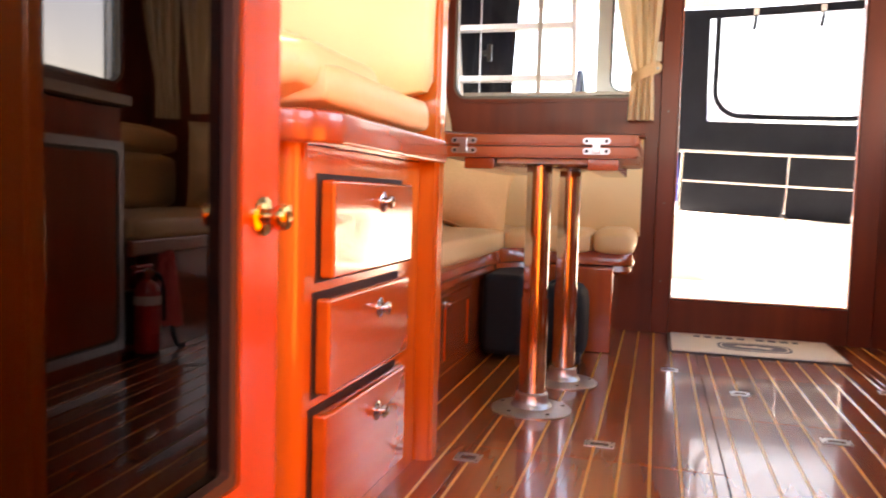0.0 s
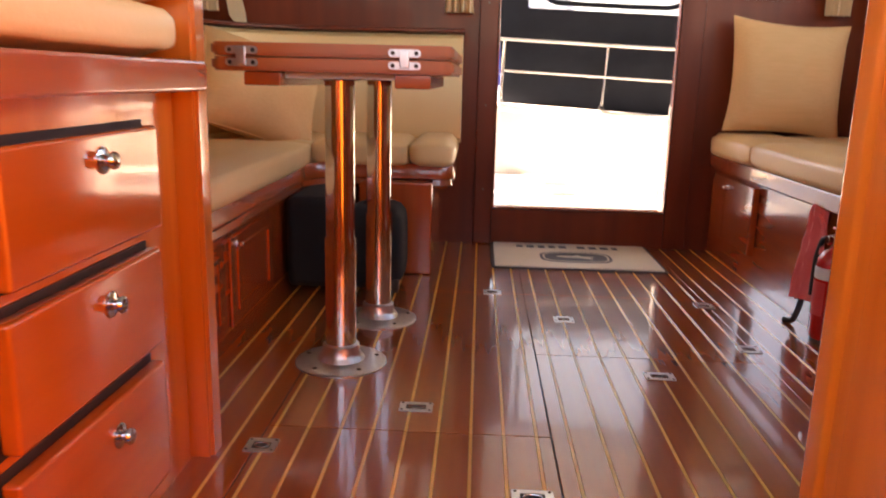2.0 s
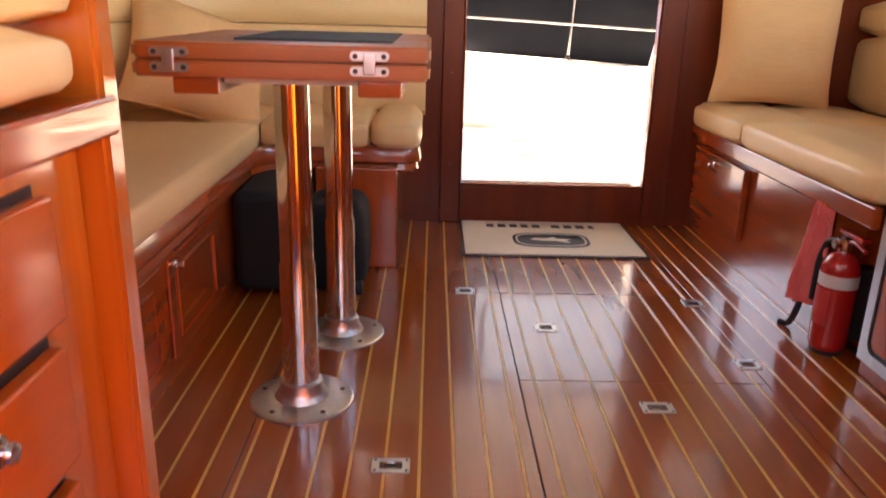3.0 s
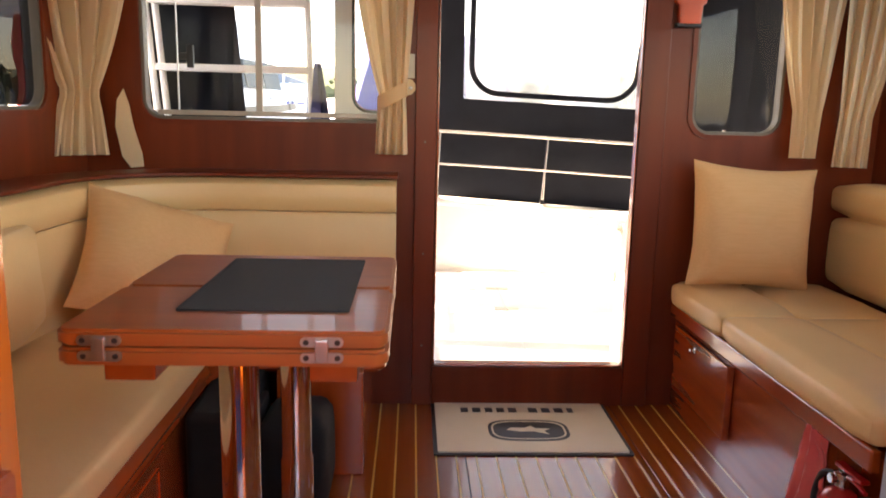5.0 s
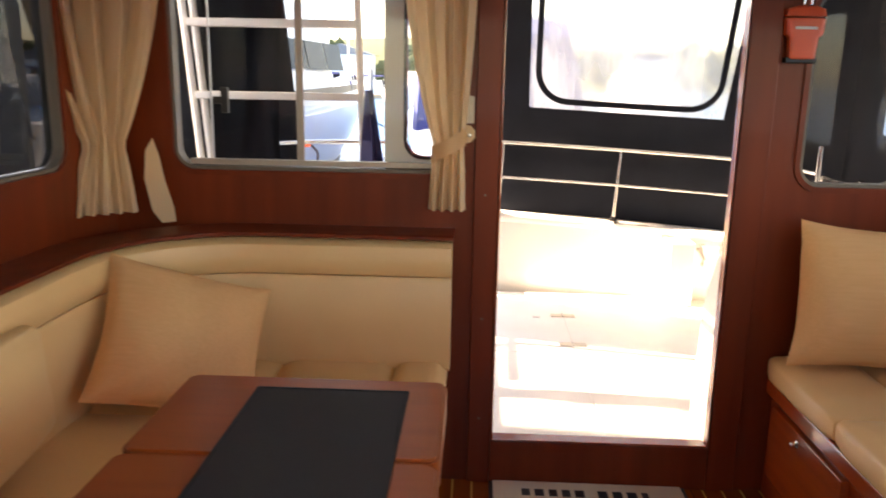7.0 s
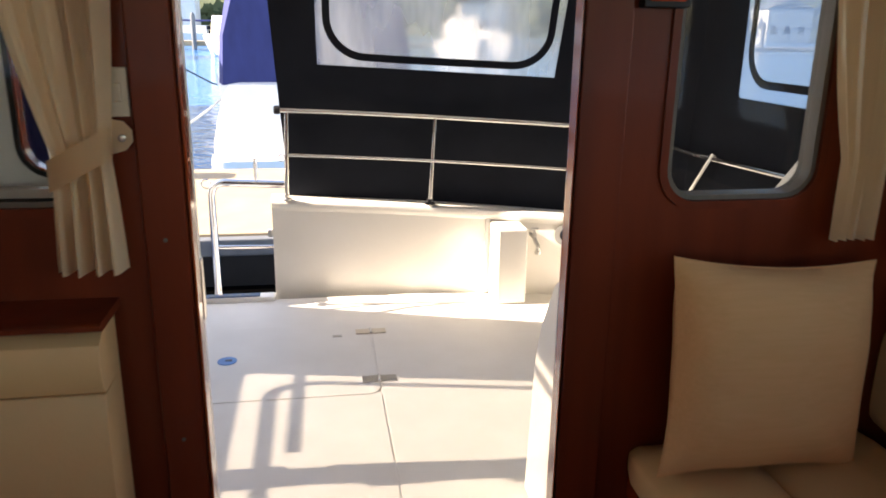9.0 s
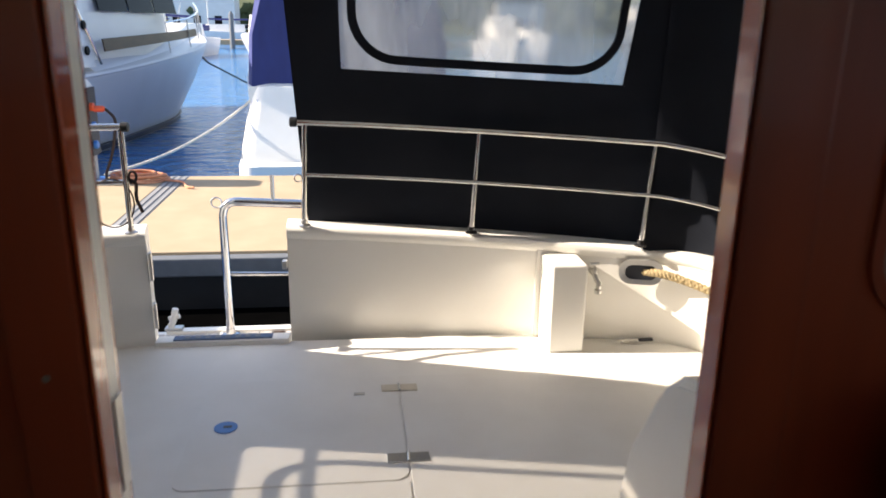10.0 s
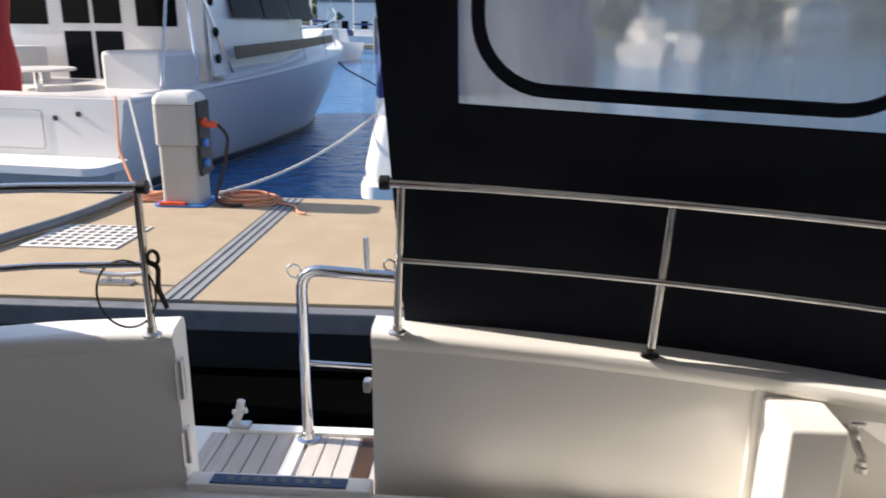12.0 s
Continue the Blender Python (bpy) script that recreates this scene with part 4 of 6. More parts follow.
# ---- curtains ----
def curtain(x_top0, x_top1, x_tie0, x_tie1, x_bot0, x_bot1, z_top, z_tie, z_bot, depth, folds, place, label, seed, band=False):
    """A gathered curtain hanging in the local x-z plane, drawn in by a tie."""
    th = thing("curtain", place @ Vector(((x_bot0 + x_bot1) / 2, 0, z_bot)), label, "curtain", "cabin curtains")
    rows, n = [], folds * 14
    for i in range(33):
        t = i / 32
        z = z_top + (z_bot - z_top) * t
        if z > z_tie:
            k = ((z_top - z) / (z_top - z_tie)) ** 1.7
            a, c = x_top0 + (x_tie0 - x_top0) * k, x_top1 + (x_tie1 - x_top1) * k
        else:
            k = (z_tie - z) / (z_tie - z_bot)
            k = k ** 0.7
            a, c = x_tie0 + (x_bot0 - x_tie0) * k, x_tie1 + (x_bot1 - x_tie1) * k
        row = []
        for j in range(n + 1):
            s = j / n
            wob = 0.45 * noise.noise(Vector((s * 3.5, t * 1.5, seed)))
            d = depth * (0.55 + 0.45 * abs(z - z_tie) / 0.3) * (math.sin(2 * math.pi * folds * (s + 0.10 * wob) + seed) * (0.75 + wob) + 0.16 * math.sin(2 * math.pi * folds * 2.7 * s + 3 * t + seed))
            row.append(place @ Vector((a + (c - a) * s, d - depth, z)))
        rows.append(row)
    b = ring_mesh(rows, closed_ring=False)
    part("cloth", b, CURTAIN, th)
    if not band:
        return th
    w = x_tie1 - x_tie0
    ring = [[place @ Vector(((x_tie0 + x_tie1) / 2 + (w / 2 + 0.006) * math.cos(a) * (1 if abs(math.cos(a)) < 0.99 else 1.0), -depth + (depth * 1.5) * math.sin(a), z_tie + dz + 0.03 * math.cos(a))) for a in [2 * math.pi * k / 20 for k in range(20)]] for dz in (-0.028, 0.028)]
    b = ring_mesh(ring, cap=False)
    bmesh.ops.solidify(b, geom=b.faces[:], thickness=0.003)
    part("tieback", b, CURTAIN, th, "cream fabric tieback")
    return th


c1 = curtain(-0.17, 0.065, -0.068, 0.030, -0.082, 0.040, 1.80, 1.215, 1.003, 0.030, 4, Matrix.Translation((0, Y_AFT - 0.032, 0)), "cream pleated curtain tied back beside the cockpit door", 1, True)
b = moved(slab([(0.02, -0.028), (0.045, -0.03), (0.063, -0.02), (0.070, 0.0), (0.063, 0.02), (0.045, 0.03), (0.02, 0.028)], [], "y", -0.003, 0.0), pose(0.0, Y_AFT - 0.024, 1.238, 0, -20, 0))
part("tie_tab", b, CURTAIN, c1)
part("snap", lathe([(0.007, 0), (0.007, 0.003), (0.004, 0.005)], (0.048, Y_AFT - 0.027, 1.248), "-y", 12), BRUSHED, c1, "metal press stud")
curtain(-0.25, 0.17, -0.10, 0.02, -0.155, 0.05, 1.80, 1.20, 0.985, 0.034, 5, pose(-1.085, 3.655, 0, 0, 0, 40), "cream pleated curtain hanging in the cabin corner", 2)
b = slab([(-0.022, 0.20), (-0.045, 0.17), (-0.052, 0.10), (-0.03, 0.02), (0.0, -0.01), (0.045, -0.005), (0.04, 0.03), (0.012, 0.10), (-0.004, 0.16)], [], "y", 0.0, 0.004)
solid("curtain_tie", moved(b, pose(-0.985, Y_AFT - 0.04, 0.947, 8, 3, 12) @ Matrix.Diagonal((1.0, 1, 1.38, 1))), CURTAIN, "loose cream fabric curtain tie standing on the ledge", "curtain tie")
curtain(-0.165, 0.115, -0.06, 0.06, -0.058, 0.052, 1.82, 1.20, 1.02, 0.026, 5, Matrix.Translation((1.545, Y_AFT - 0.035, 0)), "cream pleated curtain tied back on the aft bulkhead", 3)
curtain(-0.06, 0.14, -0.05, 0.06, -0.06, 0.06, 1.82, 1.18, 0.99, 0.022, 4, pose(1.715, 3.70, 0, 0, 0, -30), "cream pleated curtain at the starboard side window", 4)
for y in (Y_AFT - 0.04,):
    rod = thing("curtain_rail", (0, y, 1.81), "slim white curtain rail above the aft windows", "curtain rail")
    part("rail", box(X_PORT + 0.02, 0.075, y - 0.008, y + 0.008, 1.80, 1.82, 0.003), LABELWHITE, rod)
    part("rail", box(1.05, X_STBD - 0.02, y - 0.008, y + 0.008, 1.815, 1.83, 0.003), LABELWHITE, rod)

# ---- small things on the aft bulkhead ----
sw = thing("light_switch", (0.045, Y_AFT, 1.28), "ivory plastic light switch plate", "switch")
part("plate", box(0.022, 0.062, Y_AFT - 0.010, Y_AFT - 0.0005, 1.284, 1.373, 0.003), IVORY, sw)
part("rocker", box(0.033, 0.051, Y_AFT - 0.014, Y_AFT - 0.010, 1.312, 1.345, 0.002), IVORY, sw)
beacon = thing("rescue_beacon", (1.078, Y_AFT, 1.50), "orange plastic handheld rescue beacon hung on the bulkhead", "beacon")
b = ring_mesh([[(1.078 + sx * w, Y_AFT - 0.024 + sy * dd, z) for sx, sy in ((-1, -0.6), (-0.7, -1), (0.7, -1), (1, -0.6), (1, 0.6), (0.7, 1), (-0.7, 1), (-1, 0.6))] for z, w, dd in ((1.505, 0.036, 0.016), (1.51, 0.040, 0.018), (1.57, 0.044, 0.019), (1.58, 0.056, 0.021), (1.625, 0.060, 0.022), (1.628, 0.056, 0.020))])
part("case", b, ORANGE, beacon)
b = ring_mesh([[(1.078 + sx * w, Y_AFT - 0.024 + sy * dd, z) for sx, sy in ((-1, -0.6), (-0.7, -1), (0.7, -1), (1, -0.6), (1, 0.6), (0.7, 1), (-0.7, 1), (-1, 0.6))] for z, w, dd in ((1.632, 0.056, 0.020), (1.634, 0.060, 0.022), (1.655, 0.056, 0.021), (1.665, 0.03, 0.014))])
part("cap", b, ORANGE, beacon)
part("label_bar", box(1.045, 1.111, Y_AFT - 0.0475, Y_AFT - 0.045, 1.594, 1.602), LABELWHITE, beacon)
part("holder", box(1.03, 1.126, Y_AFT - 0.034, Y_AFT - 0.001, 1.493, 1.510, 0.004), BLACK, beacon, "black plastic holder")
part("clip", tube(rounded([(1.07, Y_AFT - 0.024, 1.66), (1.07, Y_AFT - 0.03, 1.70), (1.092, Y_AFT - 0.03, 1.70), (1.092, Y_AFT - 0.024, 1.66)], 0.01), 0.004), STEEL, beacon)


# ---- cockpit ----
def aft_y(x):
    return 6.32 - 0.10 * (x - 0.35) ** 2


Z_DECK = 0.02
STBD_LINE = [(x, aft_y(x)) for x in (0.15, 0.4, 0.7, 1.0, 1.3, 1.55, 1.7)] + [(1.70 + 0.42 * math.sin(radians(a)), aft_y(1.7) - 0.42 + 0.42 * math.cos(radians(a))) for a in range(15, 91, 15)] + [(2.14, 4.9), (2.14, 3.86)]
PORT_LINE = [(-1.34, 3.86), (-1.34, 5.70)] + [(-1.0 - 0.34 * math.cos(radians(a)), 5.70 + 0.42 * math.sin(radians(a))) for a in range(15, 91, 15)] + [(x, aft_y(x)) for x in (-0.8, -0.6, -0.455)]
cockpit_floor = solid("cockpit_floor", box(-1.6, 2.4, Y_AFT + 0.032, 6.25, -0.10, Z_DECK), DECK, "off-white textured fibreglass cockpit deck", "deck", kind="structure")


def gunwale(line, name):
    prof = [(0.0, Z_DECK - 0.05), (0.0, 0.50), (0.014, 0.515), (0.018, 0.535), (0.012, 0.552), (-0.01, 0.565), (-0.12, 0.565), (-0.15, 0.55), (-0.16, 0.52), (-0.16, -0.75)]
    b = sweep(prof, line)
    for v in b.verts:
        if v.co.z > 0.1:
            v.co.z -= 0.05 * max(0.0, v.co.x - 0.15)
    return solid(name, b, WHITE, "white fibreglass cockpit side with a rounded capping", "bulwark", kind="structure")


gunwale(STBD_LINE, "bulwark_starboard")
bulwark_port = gunwale(PORT_LINE, "bulwark_port")
sill = solid("gate_sill", box(-0.455, 0.15, 6.225, 6.305, -0.75, 0.045, 0.008), WHITE, "white fibreglass gate sill", "sill", kind="structure")
plate = thing("tread_plate", (-0.19, 6.26, 0.045), "dark blue metal tread plate on the gate sill", "plate")
part("plate", box(-0.375, 0.07, 6.235, 6.285, 0.0455, 0.050, 0.001), material("blue_steel", (0.05, 0.08, 0.15), 0.4, 0.5), plate)
for k in range(8):
    part("lettering_bar", box(-0.325 + k * 0.045, -0.30 + k * 0.045, 6.247, 6.273, 0.0502, 0.0515), GREY, plate)
hatch = thing("deck_hatch", (0.25, 5.4, Z_DECK), "flush deck hatch outline with two steel hinges", "hatch", kind="structure")
part("lid", slab(round_rect(-0.14, 0.622, 5.075, 5.83, 0.05), [], "z", Z_DECK + 0.0005, Z_DECK + 0.005), DECK, hatch)
part("lid", slab([(0.632, 3.95), (1.75, 3.95), (1.75, 5.48), (1.62, 5.83), (0.632, 5.83)], [], "z", Z_DECK + 0.0005, Z_DECK + 0.005), DECK, hatch)
part("lid", slab([(-0.14, 3.95), (0.622, 3.95), (0.622, 5.066), (-0.14, 5.066)], [], "z", Z_DECK + 0.0005, Z_DECK + 0.005), DECK, hatch)
for y in (5.72, 5.20):
    h = part("hinge", box(0.555, 0.70, y - 0.028, y + 0.028, Z_DECK + 0.0055, Z_DECK + 0.010, 0.002), BRUSHED if y < 5.5 else IVORY, hatch)
    part("pin", tube([(0.627, y - 0.028, Z_DECK + 0.011), (0.627, y + 0.028, Z_DECK + 0.011)], 0.005, 8), BRUSHED, h)
nameplate = thing("deck_plate", (0.465, 5.684, Z_DECK), "small dull metal plate on the deck hatch", "plate")
part("plate", slab(round_rect(0.443, 0.487, 5.673, 5.695, 0.003), [], "z", Z_DECK + 0.0052, Z_DECK + 0.0075), BRUSHED, nameplate)
cap = thing("deck_filler_cap", (-0.022, 5.46, Z_DECK), "round blue deck filler cap", "cap")
part("rim", lathe([(0.042, 0), (0.042, 0.003), (0.038, 0.004)], (-0.022, 5.46, Z_DECK + 0.0052), "z", 24), BLUECAP, cap)
part("key_slot", box(-0.03, 0.0, 5.452, 5.468, Z_DECK + 0.0094, Z_DECK + 0.0105), STRIPE, cap)

# starboard cockpit locker seat
locker = thing("cockpit_locker", (1.6, 4.2, Z_DECK), "white fibreglass cockpit locker with a sloping end", "locker")
b = slab([(3.845, Z_DECK), (4.355, Z_DECK), (4.335, 0.25), (4.312, 0.50), (4.275, 0.62), (4.225, 0.70), (4.17, 0.79), (4.10, 0.85), (4.0, 0.88), (3.845, 0.89)], [], "x", 1.02, 2.09)
bmesh.ops.bevel(b, geom=[e for e in b.edges if e.calc_face_angle(0) > 0.6], offset=0.018, segments=3, affect="EDGES")
part("body", b, WHITE, locker)
part("top_moulding", box(1.05, 2.08, 3.85, 3.97, 0.8905, 0.905, 0.006), WHITE, locker)

wing = solid("side_wing", slab([(3.86, 0.47), (5.12, 0.47), (5.06, 0.66), (4.90, 0.84), (4.66, 1.10), (4.38, 1.46), (4.20, 2.10), (3.86, 2.10)], [], "x", 2.10, 2.185), WHITE, "white fibreglass wing sloping from the cabin to the side deck", "wall", kind="structure")
# box, tap, hawse hole and drain on the transom
tbox = thing("transom_box", (1.40, 6.1, Z_DECK), "raised white fibreglass box moulded on the transom", "box")
part("body", box(1.322, 1.488, 6.015, 6.24, Z_DECK, 0.438, 0.014, 3), WHITE, tbox)
part("back_plate", box(1.300, 1.510, 6.214, 6.245, Z_DECK, 0.460, 0.006), WHITE, tbox)
tap = thing("water_tap", (1.575, 6.06, 0.27), "small chrome garden tap with hose connector", "tap")
part("stem", tube(rounded([(1.546, 6.225, 0.365), (1.546, 6.105, 0.365), (1.55, 6.092, 0.345), (1.562, 6.085, 0.325), (1.562, 6.083, 0.318)], 0.012), 0.0115), BRUSHED, tap)
part("hose_connector", lathe([(0.010, 0), (0.017, 0.004), (0.017, 0.02), (0.012, 0.024), (0.013, 0.04), (0.009, 0.044)], (1.562, 6.083, 0.276), "z", 14), BRUSHED, tap, "dull metal hose connector")
part("tap_body", lathe([(0.013, 0), (0.014, 0.02), (0.009, 0.03), (0.006, 0.034), (0.006, 0.05)], (1.546, 6.11, 0.362), "z", 12), BRUSHED, tap)
part("tap_handle", tube([(1.526, 6.11, 0.413), (1.566, 6.11, 0.413)], 0.006), BRUSHED, tap)
part("wall_flange", lathe([(0.022, 0), (0.022, 0.006), (0.013, 0.010)], (1.546, 6.225, 0.365), "-y", 14), BRUSHED, tap)
TILT_T = Matrix.Translation((1.757, 6.085, 0.381)) @ Matrix.Rotation(radians(-16), 4, "Z")
hawse = thing("hawse_fitting", (1.80, 6.09, 0.30), "oval stainless hawse fitting in the transom", "fitting")
part("rim", moved(slab(round_rect(-0.10, 0.10, -0.058, 0.058, 0.055, 8), [round_rect(-0.072, 0.072, -0.034, 0.034, 0.033, 8)], "y", -0.02, 0.01), TILT_T), STEEL, hawse)
part("opening", moved(slab(round_rect(-0.073, 0.073, -0.035, 0.035, 0.033, 8), [], "y", -0.006, 0.004), TILT_T), STRIPE, hawse)
drain = thing("scupper_slot", (1.72, 6.08, 0.06), "narrow dark scupper slot with steel lip", "drain")
part("slot", box(1.70, 1.85, 6.085, 6.10, 0.030, 0.044, 0.004), STRIPE, drain)
part("lip", box(1.69, 1.775, 6.076, 6.09, 0.026, 0.047, 0.003), STEEL, drain)


def strand_rope(name, pts, r, mat, label, strands=3, pitch=0.05, group=""):
    """A laid rope: strands twisted round a line."""
    pts = [Vector(p) for p in pts]
    fine = []
    for a, c in zip(pts, pts[1:]):
        n = max(2, int((c - a).length / (pitch / 6)))
        fine += [a + (c - a) * (i / n) for i in range(n)]
    fine.append(pts[-1])
    b, run = None, 0.0
    lines = [[] for _ in range(strands)]
    for i, p in enumerate(fine):
        if i:
            run += (p - fine[i - 1]).length
        d = (fine[min(i + 1, len(fine) - 1)] - fine[max(i - 1, 0)]).normalized()
        u = d.cross(Vector((0.1, 0.2, 1))).normalized()
        w = d.cross(u)
        for s in range(strands):
            a = 2 * math.pi * (run / pitch + s / strands)
            lines[s].append(p + r * 0.5 * (math.cos(a) * u + math.sin(a) * w))
    for ln in lines:
        b = tube(ln, r * 0.56, 6, b)
    return solid(name, b, mat, label, "rope", group)


strand_rope("mooring_rope", rounded([(1.77, 6.09, 0.378), (1.83, 6.04, 0.385), (1.95, 5.985, 0.355), (2.07, 5.90, 0.315), (2.115, 5.72, 0.305), (2.15, 5.48, 0.40)], 0.06), 0.020, ROPE, "thick laid manila mooring rope led through the hawse", group="cockpit ropes")
strand_rope("mooring_rope", [(2.13 + 0.045 * math.cos(a), 5.55 - 0.03 * a + 0.05 * math.sin(a), 0.42 + 0.05 * math.sin(a * 0.9)) for a in [i * 0.45 for i in range(28)]], 0.015, ROPE, "manila rope turns belayed on the side deck", group="cockpit ropes")
side_cleat = thing("deck_cleat", (2.11, 5.77, 0.33), "stainless horn cleat on the inner cockpit side", "cleat")
part("horn", tube([(2.075, 5.93, 0.35), (2.085, 5.78, 0.355), (2.09, 5.60, 0.345)], 0.013, 10), STEEL, side_cleat)
part("stem", tube([(2.08, 5.77, 0.355), (2.15, 5.77, 0.365)], 0.02, 10), STEEL, side_cleat)


# ---- stainless rails ----
def rail_at(x, z):
    return (x, aft_y(x) - 0.035, z - 0.044 * max(0.0, x - 0.25))


rail = thing("stern_rail", (1.1, 6.2, 0.55), "polished stainless two-bar stern rail", "railing")
corner = [(1.80 + 0.36 * math.sin(radians(a)), aft_y(1.8) - 0.395 + 0.36 * math.cos(radians(a))) for a in range(15, 91, 15)]
for z, r, x_from in ((1.035, 0.0145, 0.21), (0.803, 0.010, 0.25)):
    line = [rail_at(x, z) for x in (x_from, 0.5, 0.75, 1.0, 1.25, 1.5, 1.8)] + [(x, y, z - 0.05 * (x - 0.25) - 0.01 * i) for i, (x, y) in enumerate(corner)] + [(2.16, 4.6, z - 0.10), (2.16, 3.9, z - 0.08)]
    part("bar", tube(line, r, 10), STEEL, rail)
for x in (0.252, 1.015, 1.773):
    p0, p1 = rail_at(x, 1.035), rail_at(x - 0.02, 0.565)
    post = part("post", tube([p0, (p1[0], p1[1] + 0.02, p1[2] - 0.01)], 0.0125, 10), STEEL, rail)
    part("foot", lathe([(0.028, 0), (0.028, 0.006), (0.016, 0.012), (0.015, 0.03)], (p1[0], p1[1] + 0.02, p1[2] - 0.004), "z", 14), BLACK if x > 0.5 else BRUSHED, post)
part("end_cap", lathe([(0.014, 0), (0.022, 0.004), (0.022, 0.03), (0.014, 0.034)], (0.185, aft_y(0.2) - 0.035, 1.035), "x", 14), BLACK, rail)
part("eye", tube([(0.215 + 0.017 * math.cos(a), 6.27, 0.79 + 0.017 * math.sin(a)) for a in [2 * math.pi * i / 14 for i in range(14)]], 0.003, 6, loop=True), STEEL, rail)
part("post", tube([(2.145, 5.79, 0.47), (2.155, 5.42, 0.93)], 0.0145, 10), STEEL, rail)
part("rod_holder", lathe([(0.019, 0), (0.022, 0.004), (0.022, 0.29), (0.018, 0.29)], (2.06, 5.72, 0.80), "z", 16), STEEL, rail, "upright stainless rod holder tube")
port_rail = thing("port_rail", (-0.9, 6.2, 0.57), "polished stainless two-bar rail on the port quarter", "railing")
pl = [(-0.50, 6.213), (-0.8, 6.17), (-1.05, 6.08), (-1.25, 5.9), (-1.34, 5.6), (-1.36, 4.8)]
for z, r in ((1.022, 0.0145), (0.79, 0.010)):
    part("bar", tube([(x, y, z) for x, y in pl], r, 10), STEEL, port_rail)
for x, y in (pl[0], pl[3]):
    p = part("post", tube([(x, y, 1.02), (x, y, 0.57)], 0.0125, 10), STEEL, port_rail)
    part("foot", lathe([(0.028, 0), (0.028, 0.006), (0.016, 0.012), (0.015, 0.03)], (x, y, 0.5655), "z", 14), BRUSHED, p)
part("end_cap", lathe([(0.014, 0), (0.021, 0.004), (0.021, 0.03), (0.014, 0.034)], (-0.50, 6.213, 1.022), "x", 14), BLACK, port_rail)
ring_w = solid("wire_strop", tube([(-0.56 + 0.085 * math.cos(a), 6.20 + 0.01 * math.cos(a), 0.70 + 0.105 * math.sin(a)) for a in [2 * math.pi * i / 32 for i in range(32)]], 0.0035, 6, loop=True), GROOVE, "loop of dark wire hung from the rail post", "cable")
shack = thing("snap_hook", (-0.46, 6.20, 0.70), "dark metal snap hook hanging at the rail post", "hook")
part("body", tube(rounded([(-0.485, 6.205, 0.80), (-0.455, 6.20, 0.79), (-0.462, 6.20, 0.72), (-0.44, 6.20, 0.66)], 0.02), 0.008, 8), GROOVE, shack)
part("ring", tube([(-0.468 + 0.016 * math.cos(a), 6.20, 0.815 + 0.022 * math.sin(a)) for a in [2 * math.pi * i / 14 for i in range(14)]], 0.006, 6, loop=True), GROOVE, shack)

# gate fittings
for z0, z1 in ((0.33, 0.46), (0.10, 0.22)):
    h = part("hinge", box(-0.4545, -0.449, 6.232, 6.30, z0, z1, 0.002), BRUSHED, bulwark_port, "stainless gate hinge")
    part("knuckle", tube([(-0.446, 6.266, z0), (-0.446, 6.266, z1)], 0.008, 10), BRUSHED, h)
lt = thing("gate_latch", (0.14, 6.3, 0.36), "small stainless gate latch", "latch")
part("body", box(0.125, 0.149, 6.285, 6.325, 0.36, 0.40, 0.006), BRUSHED, lt)

# swim platform with boarding rail
platform = thing("swim_platform", (0.3, 6.85, -0.75), "white swim platform with teak slats", "platform", kind="structure")
part("base", slab(round_rect(-1.3, 1.9, 6.31, 7.15, 0.12), [], "z", -0.40, -0.282), WHITE, platform)
part("rim", slab([(-0.62, 7.085), (0.42, 7.085), (0.42, 7.14), (-0.62, 7.14)], [], "z", -0.2815, -0.255), WHITE, platform)
for k in range(15):
    if k == 5:
        continue
    part("teak_slat", box(-0.695 + k * 0.075, -0.627 + k * 0.075, 6.45, 7.08, -0.2815, -0.268, 0.002, 1), DARKTEAK if k == 9 else TEAKGREY, platform, "dark wet teak slat" if k == 9 else "")
part("rim", box(-0.318, -0.262, 6.45, 7.08, -0.2815, -0.262, 0.003), WHITE, platform)
brail = thing("boarding_rail", (-0.25, 7.05, -0.267), "polished stainless boarding handrail with loop ends", "handrail")
part("rail", tube(rounded([(-0.255, 7.05, -0.262), (-0.255, 7.05, 0.515), (0.75, 6.98, 0.48), (0.75, 6.98, -0.27)], 0.09, 8), 0.024, 14), STEEL, brail)
part("rung", tube([(-0.25, 7.055, 0.095), (0.75, 6.99, 0.095)], 0.012, 10), STEEL, brail)
part("pin", tube([(0.02, 7.03, 0.50), (0.02, 7.03, 0.66)], 0.012, 10), STEEL, brail)
part("foot", lathe([(0.05, 0), (0.05, 0.006), (0.03, 0.012), (0.027, 0.04)], (-0.255, 7.05, -0.267), "z", 18), STEEL, brail)
part("eye", tube([(-0.285 + 0.028 * math.cos(a), 7.05, 0.505 + 0.028 * math.sin(a)) for a in [2 * math.pi * i / 16 for i in range(16)]], 0.005, 6, loop=True), STEEL, brail)
fold = thing("folding_cleat", (-0.57, 7.11, -0.255), "white folding cleat on the platform edge", "cleat")
part("base", box(-0.63, -0.53, 7.085, 7.138, -0.2548, -0.235, 0.006), BRUSHED, fold)
part("horn", joined(tube(rounded([(-0.60, 7.11, -0.235), (-0.578, 7.11, -0.19), (-0.565, 7.11, -0.125)], 0.03), 0.018), tube([(-0.605, 7.11, -0.185), (-0.545, 7.11, -0.17)], 0.014)), LABELWHITE, fold)


